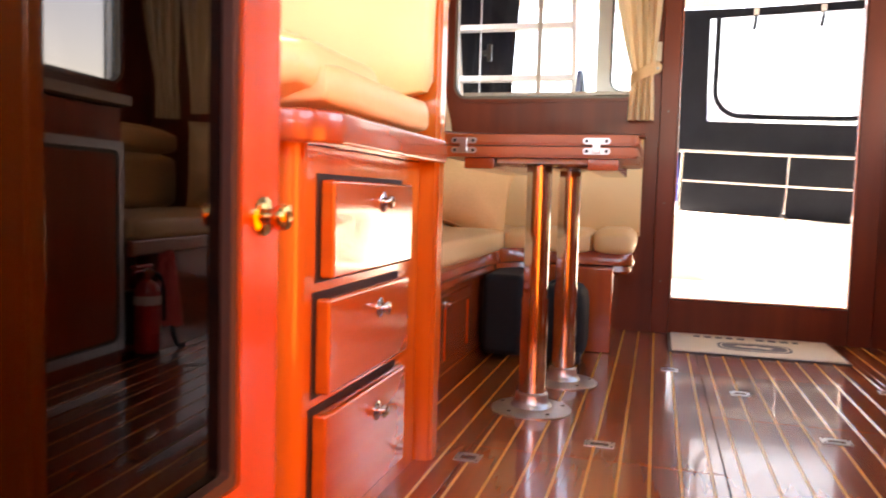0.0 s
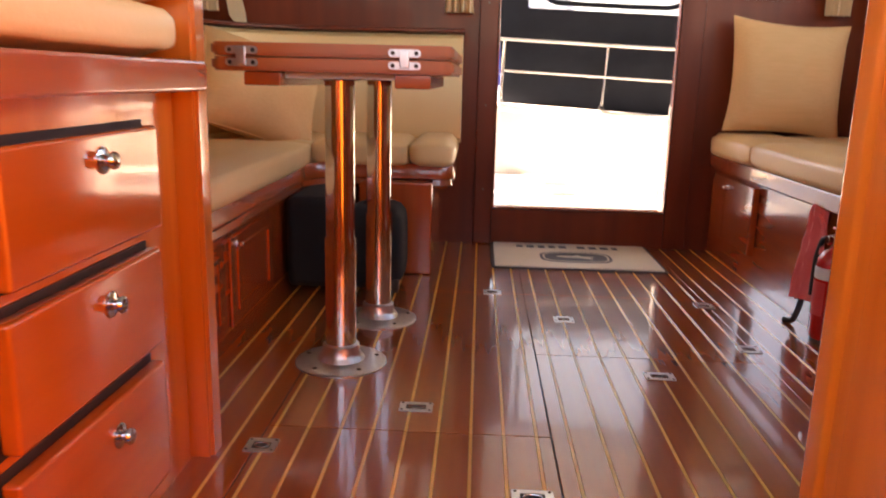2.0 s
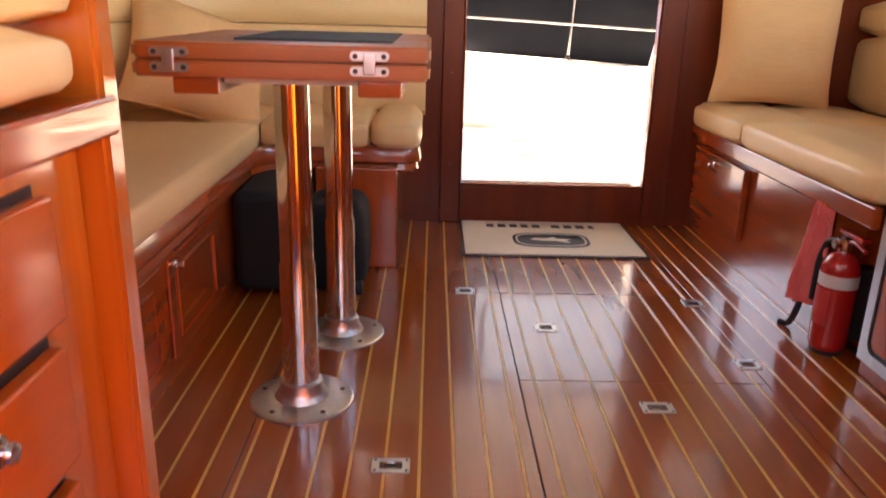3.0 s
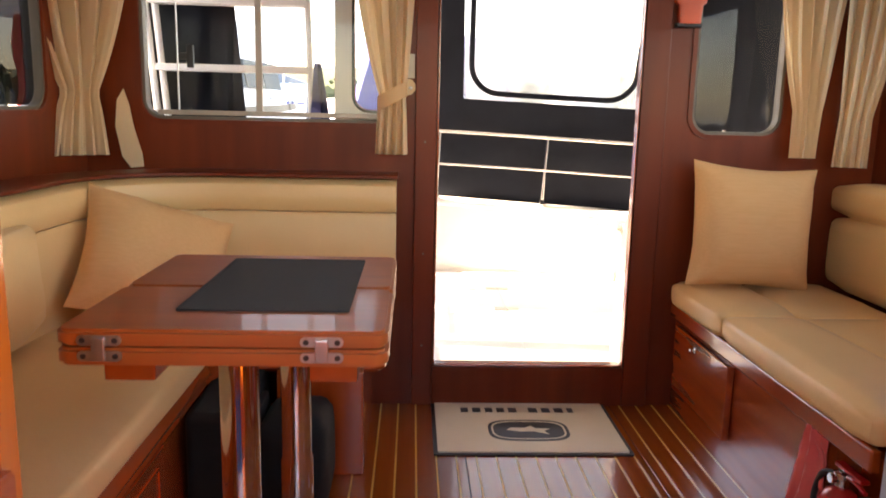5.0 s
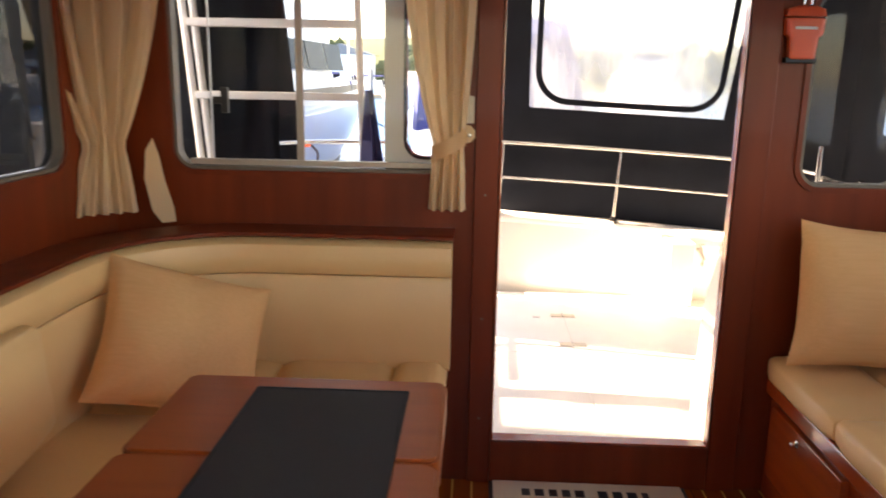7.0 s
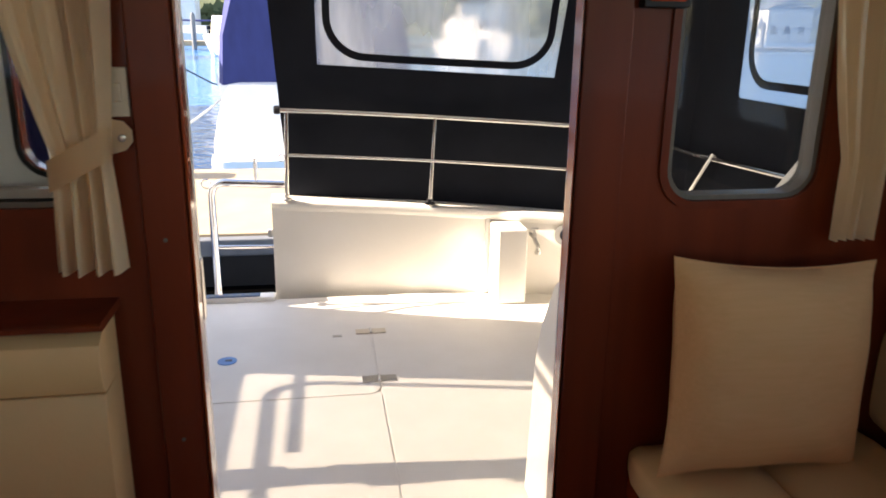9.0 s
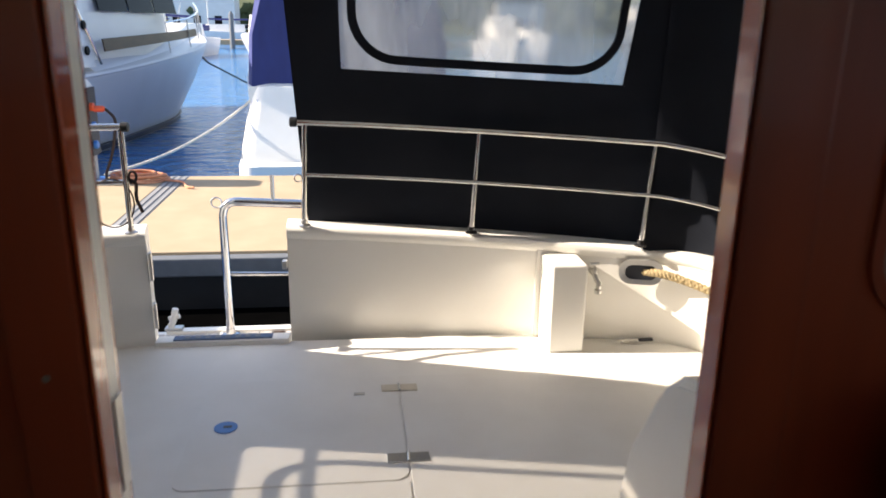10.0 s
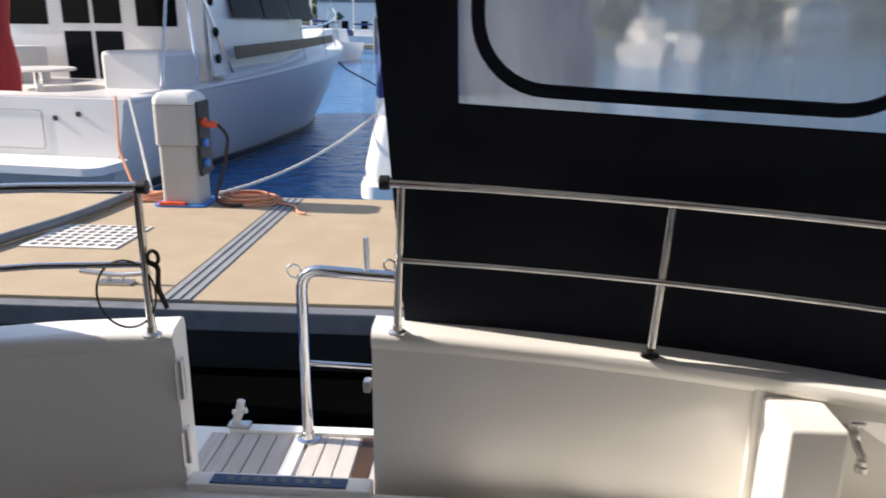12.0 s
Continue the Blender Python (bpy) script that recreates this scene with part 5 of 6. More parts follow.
# ---- black canvas enclosure with clear vinyl windows ----
def cover_y(x, z):
    return aft_y(x) + 0.005 - 0.10 * max(0.0, z - 1.0) / 1.1 + 0.09 * max(0.0, min(1.0, (1.05 - z) / 0.25))


def canvas_sheet(x0, x1, z0, z1, holes, steps=14):
    """Aft canvas between two x and heights, bent along the stern, with openings."""
    b = slab([(x0 + (x1 - x0) * i / steps, z0) for i in range(steps + 1)] + [(x1 - (x1 - x0) * i / steps, z1) for i in range(steps + 1)], holes, "y", 0, 0.006)
    for v in b.verts:
        v.co.y += cover_y(v.co.x, v.co.z)
        v.co.z -= 0.042 * (v.co.x - 0.4) if v.co.z < 1.9 else 0.0
        v.co.x -= 0.09 * max(0.0, v.co.z - 1.0) if v.co.x < 0.3 else 0.0
    return b


enclosure = thing("aft_canvas", (1.2, 6.2, 0.55), "black canvas aft curtain with a clear vinyl window", "canvas cover")
vin = (0.412, 1.62, 1.262, 2.03)
part("curtain", canvas_sheet(0.245, 1.80, 0.52, 2.10, [[(0.412, 1.262), (1.62, 1.262), (1.70, 2.03), (0.40, 2.03)]]), CANVAS, enclosure)
b = slab([(0.405, 1.255)] + [(0.405 + 1.222 * i / 12, 1.255) for i in range(1, 13)] + [(1.705, 2.035), (0.395, 2.035)], [], "y", 0.001, 0.003)
for v in b.verts:
    v.co.y += cover_y(v.co.x, v.co.z)
    v.co.z -= 0.042 * (v.co.x - 0.4) if v.co.z < 1.9 else 0.0
part("window_pane", b, SOFTVINYL, enclosure, "hazy clear vinyl window")
zl = [(0.462 + 0.0, 2.03)] + [(0.462 + 0.19 - 0.19 * math.cos(radians(a)), 1.50 - 0.19 * math.sin(radians(a))) for a in range(0, 91, 10)] + [(0.8, 1.308), (1.1, 1.308)] + [(1.40 + 0.19 * math.sin(radians(a)), 1.50 - 0.19 * math.cos(radians(a))) for a in range(0, 91, 10)] + [(1.63, 2.03)]
b = None
for off, th in ((0.0, 0.016),):
    pts = [Vector((x, cover_y(x, z) - 0.006, z - (0.042 * (x - 0.4) if z < 1.9 else 0))) for x, z in zl]
    rings = []
    for i, p in enumerate(pts):
        d = (pts[min(i + 1, len(pts) - 1)] - pts[max(i - 1, 0)]).normalized()
        nrm = d.cross(Vector((0, 1, 0))).normalized()
        rings.append([p + nrm * 0.019 + Vector((0, 0.004, 0)), p + nrm * 0.016 - Vector((0, 0.003, 0)), p - nrm * 0.016 - Vector((0, 0.003, 0)), p - nrm * 0.019 + Vector((0, 0.004, 0))])
    b = ring_mesh(rings, bm=b)
part("zip", b, CANVAS, enclosure, "rounded black zip flap")
for x in (0.72, 1.17):
    part("strap", tube(rounded([(x, cover_y(x, 2.08) - 0.02, 2.09), (x, cover_y(x, 2.0) - 0.03, 2.0), (x - 0.012, cover_y(x, 1.95) - 0.035, 1.93)], 0.04), 0.012, 8), CANVAS, enclosure)
    part("buckle", box(x - 0.018, x + 0.018, cover_y(x, 2.06) - 0.035, cover_y(x, 2.06) - 0.012, 2.035, 2.085, 0.004), LABELWHITE, enclosure)
# corner and starboard side curtain
line = [(1.77, aft_y(1.77) + 0.004), (1.80, aft_y(1.8) + 0.003)] + [(1.80 + 0.40 * math.sin(radians(a)), aft_y(1.8) - 0.40 + 0.40 * math.cos(radians(a))) for a in range(15, 91, 15)]
side_cover = thing("side_canvas", (2.2, 5.0, 0.5), "black canvas starboard side curtain with a vinyl window", "canvas cover")
part("corner", ring_mesh([[(x, y, 0.46), (x + 0.006, y + 0.006, 0.46), (x + 0.006, y - 0.09, 2.10), (x, y - 0.10, 2.10)] for x, y in line]), CANVAS, side_cover)
b = slab([(3.86, 0.46), (5.77, 0.46), (5.70, 2.10), (3.86, 2.10)], [round_rect(4.25, 5.35, 1.18, 1.95, 0.02)], "x", 2.194, 2.20)
part("curtain", b, CANVAS, side_cover)
part("window_pane", slab(round_rect(4.24, 5.36, 1.17, 1.96, 0.02), [], "x", 2.1965, 2.198), VINYL, side_cover, "hazy clear vinyl window")
part("zip", frame_ring(4.30, 5.30, 1.23, 2.0, 0.16, 0.032, "x", 2.188, 2.1935), CANVAS, side_cover)
def rake(outline):
    """Lean the aft end of an outline in the side canvas forward as it rises."""
    return [(y - 0.19 * (z - 0.93) * max(0.0, y - 4.2) / 1.2, z) for y, z in outline]


port_cover = thing("side_canvas", (-1.36, 5.0, 0.5), "black canvas port side curtain with a vinyl window", "canvas cover")
b = slab([(3.86, 0.55), (6.32, 0.55), (6.32, 0.85), (5.835, 2.10), (3.86, 2.10)], [rake(round_rect(4.0, 5.445, 0.915, 2.0, 0.04))], "x", -1.406, -1.40)
part("curtain", b, CANVAS, port_cover)
part("window_pane", slab(rake(round_rect(3.99, 5.455, 0.905, 2.01, 0.05)), [], "x", -1.404, -1.402), VINYL, port_cover, "hazy clear vinyl window")
part("zip", slab(rake(round_rect(4.1, 5.39, 0.965, 1.96, 0.17)), [rake(round_rect(4.134, 5.356, 0.999, 1.926, 0.136))], "x", -1.398, -1.392), CANVAS, port_cover)
b = ring_mesh([[(x, 6.172 - 0.388 * (z - 0.97) + o, z) for o, z in ((0, 0.80), (0.006, 0.80), (0.006, 2.10), (0, 2.10))] for x in (-1.40, -1.07)])
part("aft_flap", b, CANVAS, port_cover)
# roof out of view; its port aft corner is cut to shape the sun patch
roof = solid("cockpit_roof", slab([(-1.45, Y_AFT + 0.032), (2.25, Y_AFT + 0.032), (2.25, 6.05), (2.10, 6.22), (-0.35, 6.22), (-1.0, 5.98), (-1.45, 5.50)], [], "z", 2.11, 2.17), WHITE, "unseen white cockpit hardtop, its port aft corner cut to admit sun", "roof", kind="structure")

# ---- ladder to the upper deck, seen through the aft window ----
ladder = thing("flybridge_ladder", (-0.85, 4.5, Z_DECK), "white tubular ladder with flat rungs beside the bulkhead", "ladder")
for x0, x1 in ((-1.03, -1.19), (-1.075, -1.235), (-0.395, -0.46)):
    part("upright", tube([(x0, 4.60, Z_DECK + 0.004), (x1, 4.60, 2.11)], 0.016, 10), LABELWHITE, ladder)
for z in (0.42, 0.735, 1.04, 1.343, 1.648, 1.95):
    k = z / 2.1
    part("rung", box(-1.05 - 0.16 * k, -0.395 - 0.065 * k, 4.56, 4.64, z - 0.016, z + 0.016, 0.004), LABELWHITE, ladder)
hung = []
for i in range(25):
    t = i / 24
    z = 2.10 - 1.25 * t
    hung.append([(-1.385 + (0.585 + 0.018 * math.sin(5.3 * t + 1) + 0.010 * noise.noise(Vector((t * 14, 3, 0)))) * k / 28, 4.672 + 0.014 * math.sin(k * 0.85 + 1.4 * t) * (0.15 + (k / 28) ** 2) + 0.008 * noise.noise(Vector((k * 0.5, t * 5, 2))), z) for k in range(29)])
b = ring_mesh(hung, closed_ring=False)
bmesh.ops.solidify(b, geom=b.faces[:], thickness=0.004)
solid("ladder_curtain", b, CANVAS, "black canvas curtain hanging behind the ladder", "curtain")
door_2 = thing("door_2", (-0.05, 3.90, 0.17), "folded-back white cockpit door leaf with a rounded window", "door", kind="structure")
LEAF_HOLE = (-0.168, 0.062, 1.165, 1.80)
part("leaf_core", slab([(-0.245, 0.17), (0.135, 0.17), (0.135, 1.93), (-0.245, 1.93)], [round_rect(*LEAF_HOLE, 0.055)], "y", 3.884, 3.915), WOOD, door_2, "varnished mahogany core")
part("leaf_skin", slab([(-0.246, 0.169), (0.136, 0.169), (0.136, 1.931), (-0.246, 1.931)], [round_rect(LEAF_HOLE[0] - 0.004, LEAF_HOLE[1] + 0.004, LEAF_HOLE[2] - 0.004, LEAF_HOLE[3] + 0.004, 0.058)], "y", 3.878, 3.8835), WHITE, door_2)
part("gasket", frame_ring(LEAF_HOLE[0] - 0.012, LEAF_HOLE[1] + 0.012, LEAF_HOLE[2] - 0.012, LEAF_HOLE[3] + 0.012, 0.065, 0.010, "y", 3.874, 3.8778), BLACK, door_2, "black rubber window gasket")
pane = part("pane", slab(round_rect(LEAF_HOLE[0] + 0.001, LEAF_HOLE[1] - 0.001, LEAF_HOLE[2] + 0.001, LEAF_HOLE[3] - 0.001, 0.054), [], "y", 3.900, 3.904), LENSGLASS, door_2)
pane.visible_shadow = False
towel = []
for i in range(15):
    t = i / 14
    towel.append([(-0.395 + 0.036 * math.sin(k * 1.3) * (0.5 + t) + 0.015 * t, 4.545 + 0.02 * math.cos(k * 1.9) - 0.045 * t, 1.375 - 0.30 * t) for k in range(7)])
b = ring_mesh(towel, closed_ring=False)
bmesh.ops.solidify(b, geom=b.faces[:], thickness=0.006)
solid("hanging_cloth", b, NAVY, "crumpled navy cloth hung on the ladder", "cloth")

# ---- dock ----
Z_DOCK, Z_SEA = -0.25, -0.78
water = solid("water", box(-2600, 2600, -2600, 2600, -9.0, Z_SEA), WATER, "rippled blue harbour water", "water", kind="structure")
dock = thing("dock", (-1.0, 10.2, Z_SEA), "concrete floating dock with grey fendering", "dock", kind="structure")
part("float", box(-16, 14, 8.64, 11.70, Z_SEA - 0.3, Z_DOCK - 0.145), BLACK, dock)
# added black shelf: the dock's dark reflection on near water, made as a shape
part("float", box(-16, 14, 7.98, 8.639, Z_SEA - 0.3, -0.70, 0.02), SHADEBLACK, dock, "added black shelf standing in for dark water at the dock edge")
part("fender_strip", box(-16, 14, 8.56, 8.68, Z_DOCK - 0.17, Z_DOCK - 0.02, 0.02), GREY, dock)
part("fender_strip", box(-16, 14, 11.76, 11.88, Z_DOCK - 0.17, Z_DOCK - 0.02, 0.02), GREY, dock)
for x0, x1 in ((-16, -7.34), (-7.12, -1.63), (-1.41, 4.2), (4.42, 14)):
    part("slab", box(x0, x1, 8.68, 11.76, Z_DOCK - 0.14, Z_DOCK, 0.012), CONCRETE, dock)
for x in (-7.23, -1.52, 4.31):
    part("joint_strip", box(x - 0.109, x + 0.109, 8.68, 11.76, Z_DOCK - 0.13, Z_DOCK - 0.005), GREY, dock)
    for dx in (-0.072, 0.0, 0.072):
        part("joint_rib", box(x + dx - 0.022, x + dx + 0.022, 8.68, 11.76, Z_DOCK - 0.0048, Z_DOCK + 0.002, 0.002, 1), JOINTGREY, dock)
# dark bar added for the diagonal shadow that falls across the dock
solid("dock_shadow_bar", tube(rounded([(-3.50, 9.45, Z_DOCK + 0.05), (-3.38, 9.95, Z_DOCK + 0.05), (-3.22, 10.6, Z_DOCK + 0.05), (-3.15, 11.66, Z_DOCK + 0.05)], 0.3), 0.045, 10), GREY, "dark grey bar standing in for a shadow across the dock", "hose")
grate = thing("dock_grate", (-2.85, 10.1, Z_DOCK), "white perforated drain grate in the dock", "grate")
b = slab([(-3.25, 9.75), (-2.45, 9.75), (-2.45, 10.45), (-3.25, 10.45)], [round_rect(-3.20 + i * 0.095, -3.135 + i * 0.095, 9.80 + j * 0.095, 9.865 + j * 0.095, 0.015, 2) for i in range(8) for j in range(7)], "z", Z_DOCK + 0.002, Z_DOCK + 0.012)
part("panel", b, LABELWHITE, grate)
cleat = thing("dock_cleat", (-2.05, 8.95, Z_DOCK), "galvanised horn cleat on the dock edge", "cleat")
part("base", box(-2.17, -1.93, 8.90, 9.00, Z_DOCK + 0.001, Z_DOCK + 0.02, 0.006), BRUSHED, cleat)
part("horn", tube(rounded([(-2.30, 8.95, Z_DOCK + 0.085), (-2.1, 8.95, Z_DOCK + 0.065), (-2.0, 8.95, Z_DOCK + 0.065), (-1.80, 8.95, Z_DOCK + 0.085)], 0.08), 0.018, 10), BRUSHED, cleat)
for x in (-2.10, -2.0):
    part("leg", tube([(x, 8.95, Z_DOCK + 0.018), (x, 8.95, Z_DOCK + 0.068)], 0.016, 10), BRUSHED, cleat)
ped = thing("power_pedestal", (-2.52, 11.45, Z_DOCK), "grey plastic dockside power pedestal", "pedestal")
b = slab(round_rect(-2.72, -2.34, 11.28, 11.62, 0.05), [], "z", Z_DOCK + 0.0225, Z_DOCK + 0.60)
part("lower_housing", b, PEDGREY, ped)
b = slab(round_rect(-2.74, -2.32, 11.26, 11.64, 0.06), [], "z", Z_DOCK + 0.605, Z_DOCK + 0.99)
part("upper_housing", b, PEDGREY, ped)
b = ring_mesh([[(*p, z) for p in round_rect(-2.53 - w, -2.53 + w, 11.45 - d, 11.45 + d, 0.06)] for z, w, d in ((0.745, 0.21, 0.19), (0.80, 0.205, 0.185), (0.85, 0.17, 0.15), (0.865, 0.12, 0.10))])
part("lamp_cap", moved(b, Matrix.Translation((0, 0, 0.0))), LABELWHITE, ped, "cream translucent lamp cap")
part("socket_panel", box(-2.319, -2.295, 11.30, 11.60, Z_DOCK + 0.30, Z_DOCK + 1.02, 0.008), BLACK, ped)
for z in (0.82, 0.62, 0.42):
    part("socket", lathe([(0.045, 0), (0.045, 0.03), (0.035, 0.04)], (-2.295, 11.40, Z_DOCK + z), "x", 14), BLUECAP if z < 0.7 else ORANGE, ped)
part("plug", lathe([(0.035, 0), (0.035, 0.09), (0.02, 0.11)], (-2.26, 11.40, Z_DOCK + 0.80), "x", 12), ORANGE, ped, "orange shore-power plug")
part("base_ring", slab(round_rect(-2.80, -2.27, 11.22, 11.68, 0.07), [], "z", Z_DOCK + 0.001, Z_DOCK + 0.022), BLUECAP, ped)
part("base_ring", slab(round_rect(-2.74, -2.47, 11.215, 11.279, 0.02), [], "z", Z_DOCK + 0.0225, Z_DOCK + 0.049), ORANGE, ped)
solid("shore_cable", tube(rounded([(-2.15, 11.40, 0.55), (-2.04, 11.38, 0.45), (-2.10, 11.36, 0.10), (-2.22, 11.35, Z_DOCK + 0.05), (-2.05, 11.25, Z_DOCK + 0.02), (-1.85, 11.35, Z_DOCK + 0.02)], 0.12), 0.016, 8), GROOVE, "dark shore-power cable from the pedestal to the dock", "cable")
for k, r in enumerate((0.27, 0.24, 0.20, 0.25, 0.18)):
    solid("cable_coil", tube([(-1.90 + r * 1.15 * math.cos(a) + 0.02 * math.sin(3 * a + k), 11.50 + r * 0.7 * math.sin(a), Z_DOCK + 0.016 + 0.018 * k + 0.008 * math.sin(2 * a + k)) for a in [2 * math.pi * i / 36 for i in range(36)]], 0.014, 7, loop=True), ROPERED, "loop of a coiled orange cable on the dock", "cable", "cable coil")
for k, r in enumerate((0.16, 0.13, 0.10)):
    solid("rope_coil", tube([(-2.98 + r * 1.3 * math.cos(a) + 0.03 * math.sin(2 * a + k), 11.52 + r * 0.7 * math.sin(a), Z_DOCK + 0.018 + 0.03 * k + 0.01 * math.sin(3 * a + k)) for a in [2 * math.pi * i / 28 for i in range(28)]], 0.018, 7, loop=True), ROPERED, "turn of a faded orange rope heaped beside the pedestal", "rope", "rope heap")
solid("cable_tail", tube(rounded([(-1.65, 11.45, Z_DOCK + 0.02), (-1.40, 11.35, Z_DOCK + 0.02), (-1.30, 11.05, Z_DOCK + 0.02), (-1.22, 11.02, Z_DOCK + 0.02)], 0.1), 0.013, 7), ROPERED, "loose end of an orange cable on the dock", "cable")


# ---- boats ----
def hull(length, beam, z_stern, z_bow, z_keel, m, fullness=0.55, transom=0.92, rake=0.10, n=26):
    """A motor boat's hull: stern at the local origin, bow along +y."""
    rings = []
    for i in range(n + 1):
        t = i / n
        half = beam / 2 * (transom + (1 - transom) * min(1, t * 3)) * max(0.0, 1 - max(0.0, (t - fullness) / (1 - fullness)) ** 2.2)
        half = max(half, 0.015)
        zt = z_stern + (z_bow - z_stern) * (0.25 * t + 0.75 * t * t)
        flare = 0.90 - 0.42 * t ** 2
        y = t * length
        over = rake * length * max(0.0, t - 0.55) / 0.45
        yk = y - over * 0.9
        rings.append([(half, y, zt), (half * 1.015, y - 0.02 * over, zt - 0.10), (half * (0.55 + 0.45 * flare), y - over * 0.35, zt * 0.45 + z_keel * 0.55 + 0.1), (half * flare * 0.92, yk, z_keel), (0, yk, z_keel - 0.35), (-half * flare * 0.92, yk, z_keel), (-half * (0.55 + 0.45 * flare), y - over * 0.35, zt * 0.45 + z_keel * 0.55 + 0.1), (-half * 1.015, y - 0.02 * over, zt - 0.10), (-half, y, zt)])
    b = ring_mesh(rings)
    b.transform(m)
    return b


def hull_half(t, beam, fullness=0.55, transom=0.92):
    return beam / 2 * (transom + (1 - transom) * min(1, t * 3)) * max(0.0, 1 - max(0.0, (t - fullness) / (1 - fullness)) ** 2.2)


M1 = pose(-6.10, 13.9, 0, 0, 0, -8.6)
L1, B1 = 11.8, 4.2
cruiser = thing("motor_cruiser", (-6.05, 13.9, Z_SEA), "large white motor cruiser moored stern to the dock", "boat")
part("hull", hull(L1, B1, 0.56, 1.32, Z_SEA, M1), BOATWHITE, cruiser)
rings = []
for i in range(27):
    t = i / 26 * 0.97
    half = hull_half(t, B1) * (0.90 - 0.42 * t ** 2) * 0.92 + 0.05 + 0.06 * t
    y = t * L1 - 0.09 * L1 * max(0, t - 0.55) / 0.45
    rings.append([M1 @ Vector((s * half, y - (0.015 if i == 0 else 0), z)) for s, z in ((1.02, Z_SEA + 0.05), (1.05, Z_SEA + 0.16), (-1.05, Z_SEA + 0.16), (-1.02, Z_SEA + 0.05))])
part("boot_stripe", ring_mesh(rings), STRIPE, cruiser, "dark boot stripe at the waterline")
line = [M1 @ Vector((hull_half(t, B1) + 0.02, t * L1, 0.56 + 0.76 * (0.25 * t + 0.75 * t * t) - 0.03)) for t in [i / 24 for i in range(25)]]
part("rub_rail", tube(line, 0.03, 8), BOATWHITE, cruiser)
part("swim_step", moved(slab(round_rect(-2.0, 2.0, -0.75, 0.05, 0.2), [], "z", -0.30, -0.20), M1), BOATWHITE, cruiser)
part("transom_door_line", moved(frame_ring(-0.9, 0.75, -0.12, 0.40, 0.06, 0.012, "y", -0.012, -0.004), M1), PEDGREY, cruiser)
# cockpit well, superstructure and doors
part("cockpit_bulkhead", box(-1.95, 1.75, 2.55, 2.75, 0.45, 3.1, 0.03, turn=M1), BOATWHITE, cruiser)
part("cabin", moved(ring_mesh([[(s * w, y, z) for s, z in ((1, 0.7), (0.93, 2.0), (0.86, 3.05), (-0.86, 3.05), (-0.93, 2.0), (-1, 0.7))] for y, w in ((2.72, 1.72), (5.5, 1.70), (7.2, 1.45), (8.2, 1.1))]), M1), BOATWHITE, cruiser)
part("foredeck", moved(ring_mesh([[(s * w, y, z + k) for s, z in ((1, 0.0), (0.8, 0.28), (-0.8, 0.28), (-1, 0.0))] for y, w, k in ((2.8, 1.95, 0.62), (7.0, 1.7, 0.80), (9.5, 1.2, 1.0), (11.3, 0.6, 1.15))]), M1), BOATWHITE, cruiser)
for x0, x1, z0, z1 in ((-0.74, -0.25, 1.50, 2.4), (-0.17, 0.32, 1.50, 2.4), (-0.74, -0.25, 0.42, 1.38), (-0.17, 0.32, 0.42, 1.38), (-1.75, -1.02, 1.48, 2.4), (0.60, 1.30, 1.46, 2.4)):
    part("door_pane", box(x0, x1, 2.53, 2.56, z0, z1, 0.01, turn=M1), BOATBLACK, cruiser)
for k in range(3):
    y0 = 3.6 + k * 1.25
    b = ring_mesh([[(1.72 - 0.012 * k + o, y, z) for o, z in ((0.0, 1.62), (0.015, 1.62), (-0.12, 2.25), (-0.14, 2.25))] for y in (y0, y0 + 1.15)])
    part("side_window", moved(b, M1), BOATBLACK, cruiser)
b = ring_mesh([[(1.93 + o - 0.09 * max(0, y - 6.5), y, z) for o, z in ((0.0, 0.98 + 0.04 * (y - 4)), (0.02, 0.98 + 0.04 * (y - 4)), (0.0, 1.18 + 0.03 * (y - 4)), (-0.03, 1.18 + 0.03 * (y - 4)))] for y in (3.2, 4.4, 5.6, 6.8, 8.2)])
part("wood_capping", moved(b, M1), DARKTEAK, cruiser, "dark varnished wooden side capping")
part("cockpit_locker", box(0.75, 1.75, 1.3, 2.4, 0.45, 1.12, 0.08, 3, turn=M1), BOATWHITE, cruiser)
part("cockpit_locker", box(-1.75, -0.95, 1.5, 2.4, 0.45, 1.15, 0.08, 3, turn=M1), BOATWHITE, cruiser)
part("table_top", moved(lathe([(0.50, 0.83), (0.53, 0.85), (0.50, 0.875)], (-0.15, 1.1, 0), "z", 28), M1), BOATWHITE, cruiser)
part("table_leg", moved(lathe([(0.06, 0.4), (0.06, 0.83)], (-0.15, 1.1, 0), "z", 14), M1), STEEL, cruiser)
rail_pts = [(1.5, 6.2), (1.55, 7.4), (1.38, 8.6), (1.08, 9.8), (0.66, 11.0), (0.25, 12.1)]
z_at = lambda y: 0.56 + 0.76 * (0.25 * y / L1 + 0.75 * (y / L1) ** 2)
part("bow_rail", tube([M1 @ Vector((x + 0.35 * (1 - i / 8), y, z_at(y) + 0.62)) for i, (x, y) in enumerate(rail_pts)], 0.018, 8), STEEL, cruiser)
for i, (x, y) in enumerate(rail_pts):
    part("stanchion", tube([M1 @ Vector((x + 0.38 * (1 - i / 8), y + 0.1, z_at(y) - 0.02)), M1 @ Vector((x + 0.35 * (1 - i / 8), y, z_at(y) + 0.62))], 0.013, 8), STEEL, cruiser)
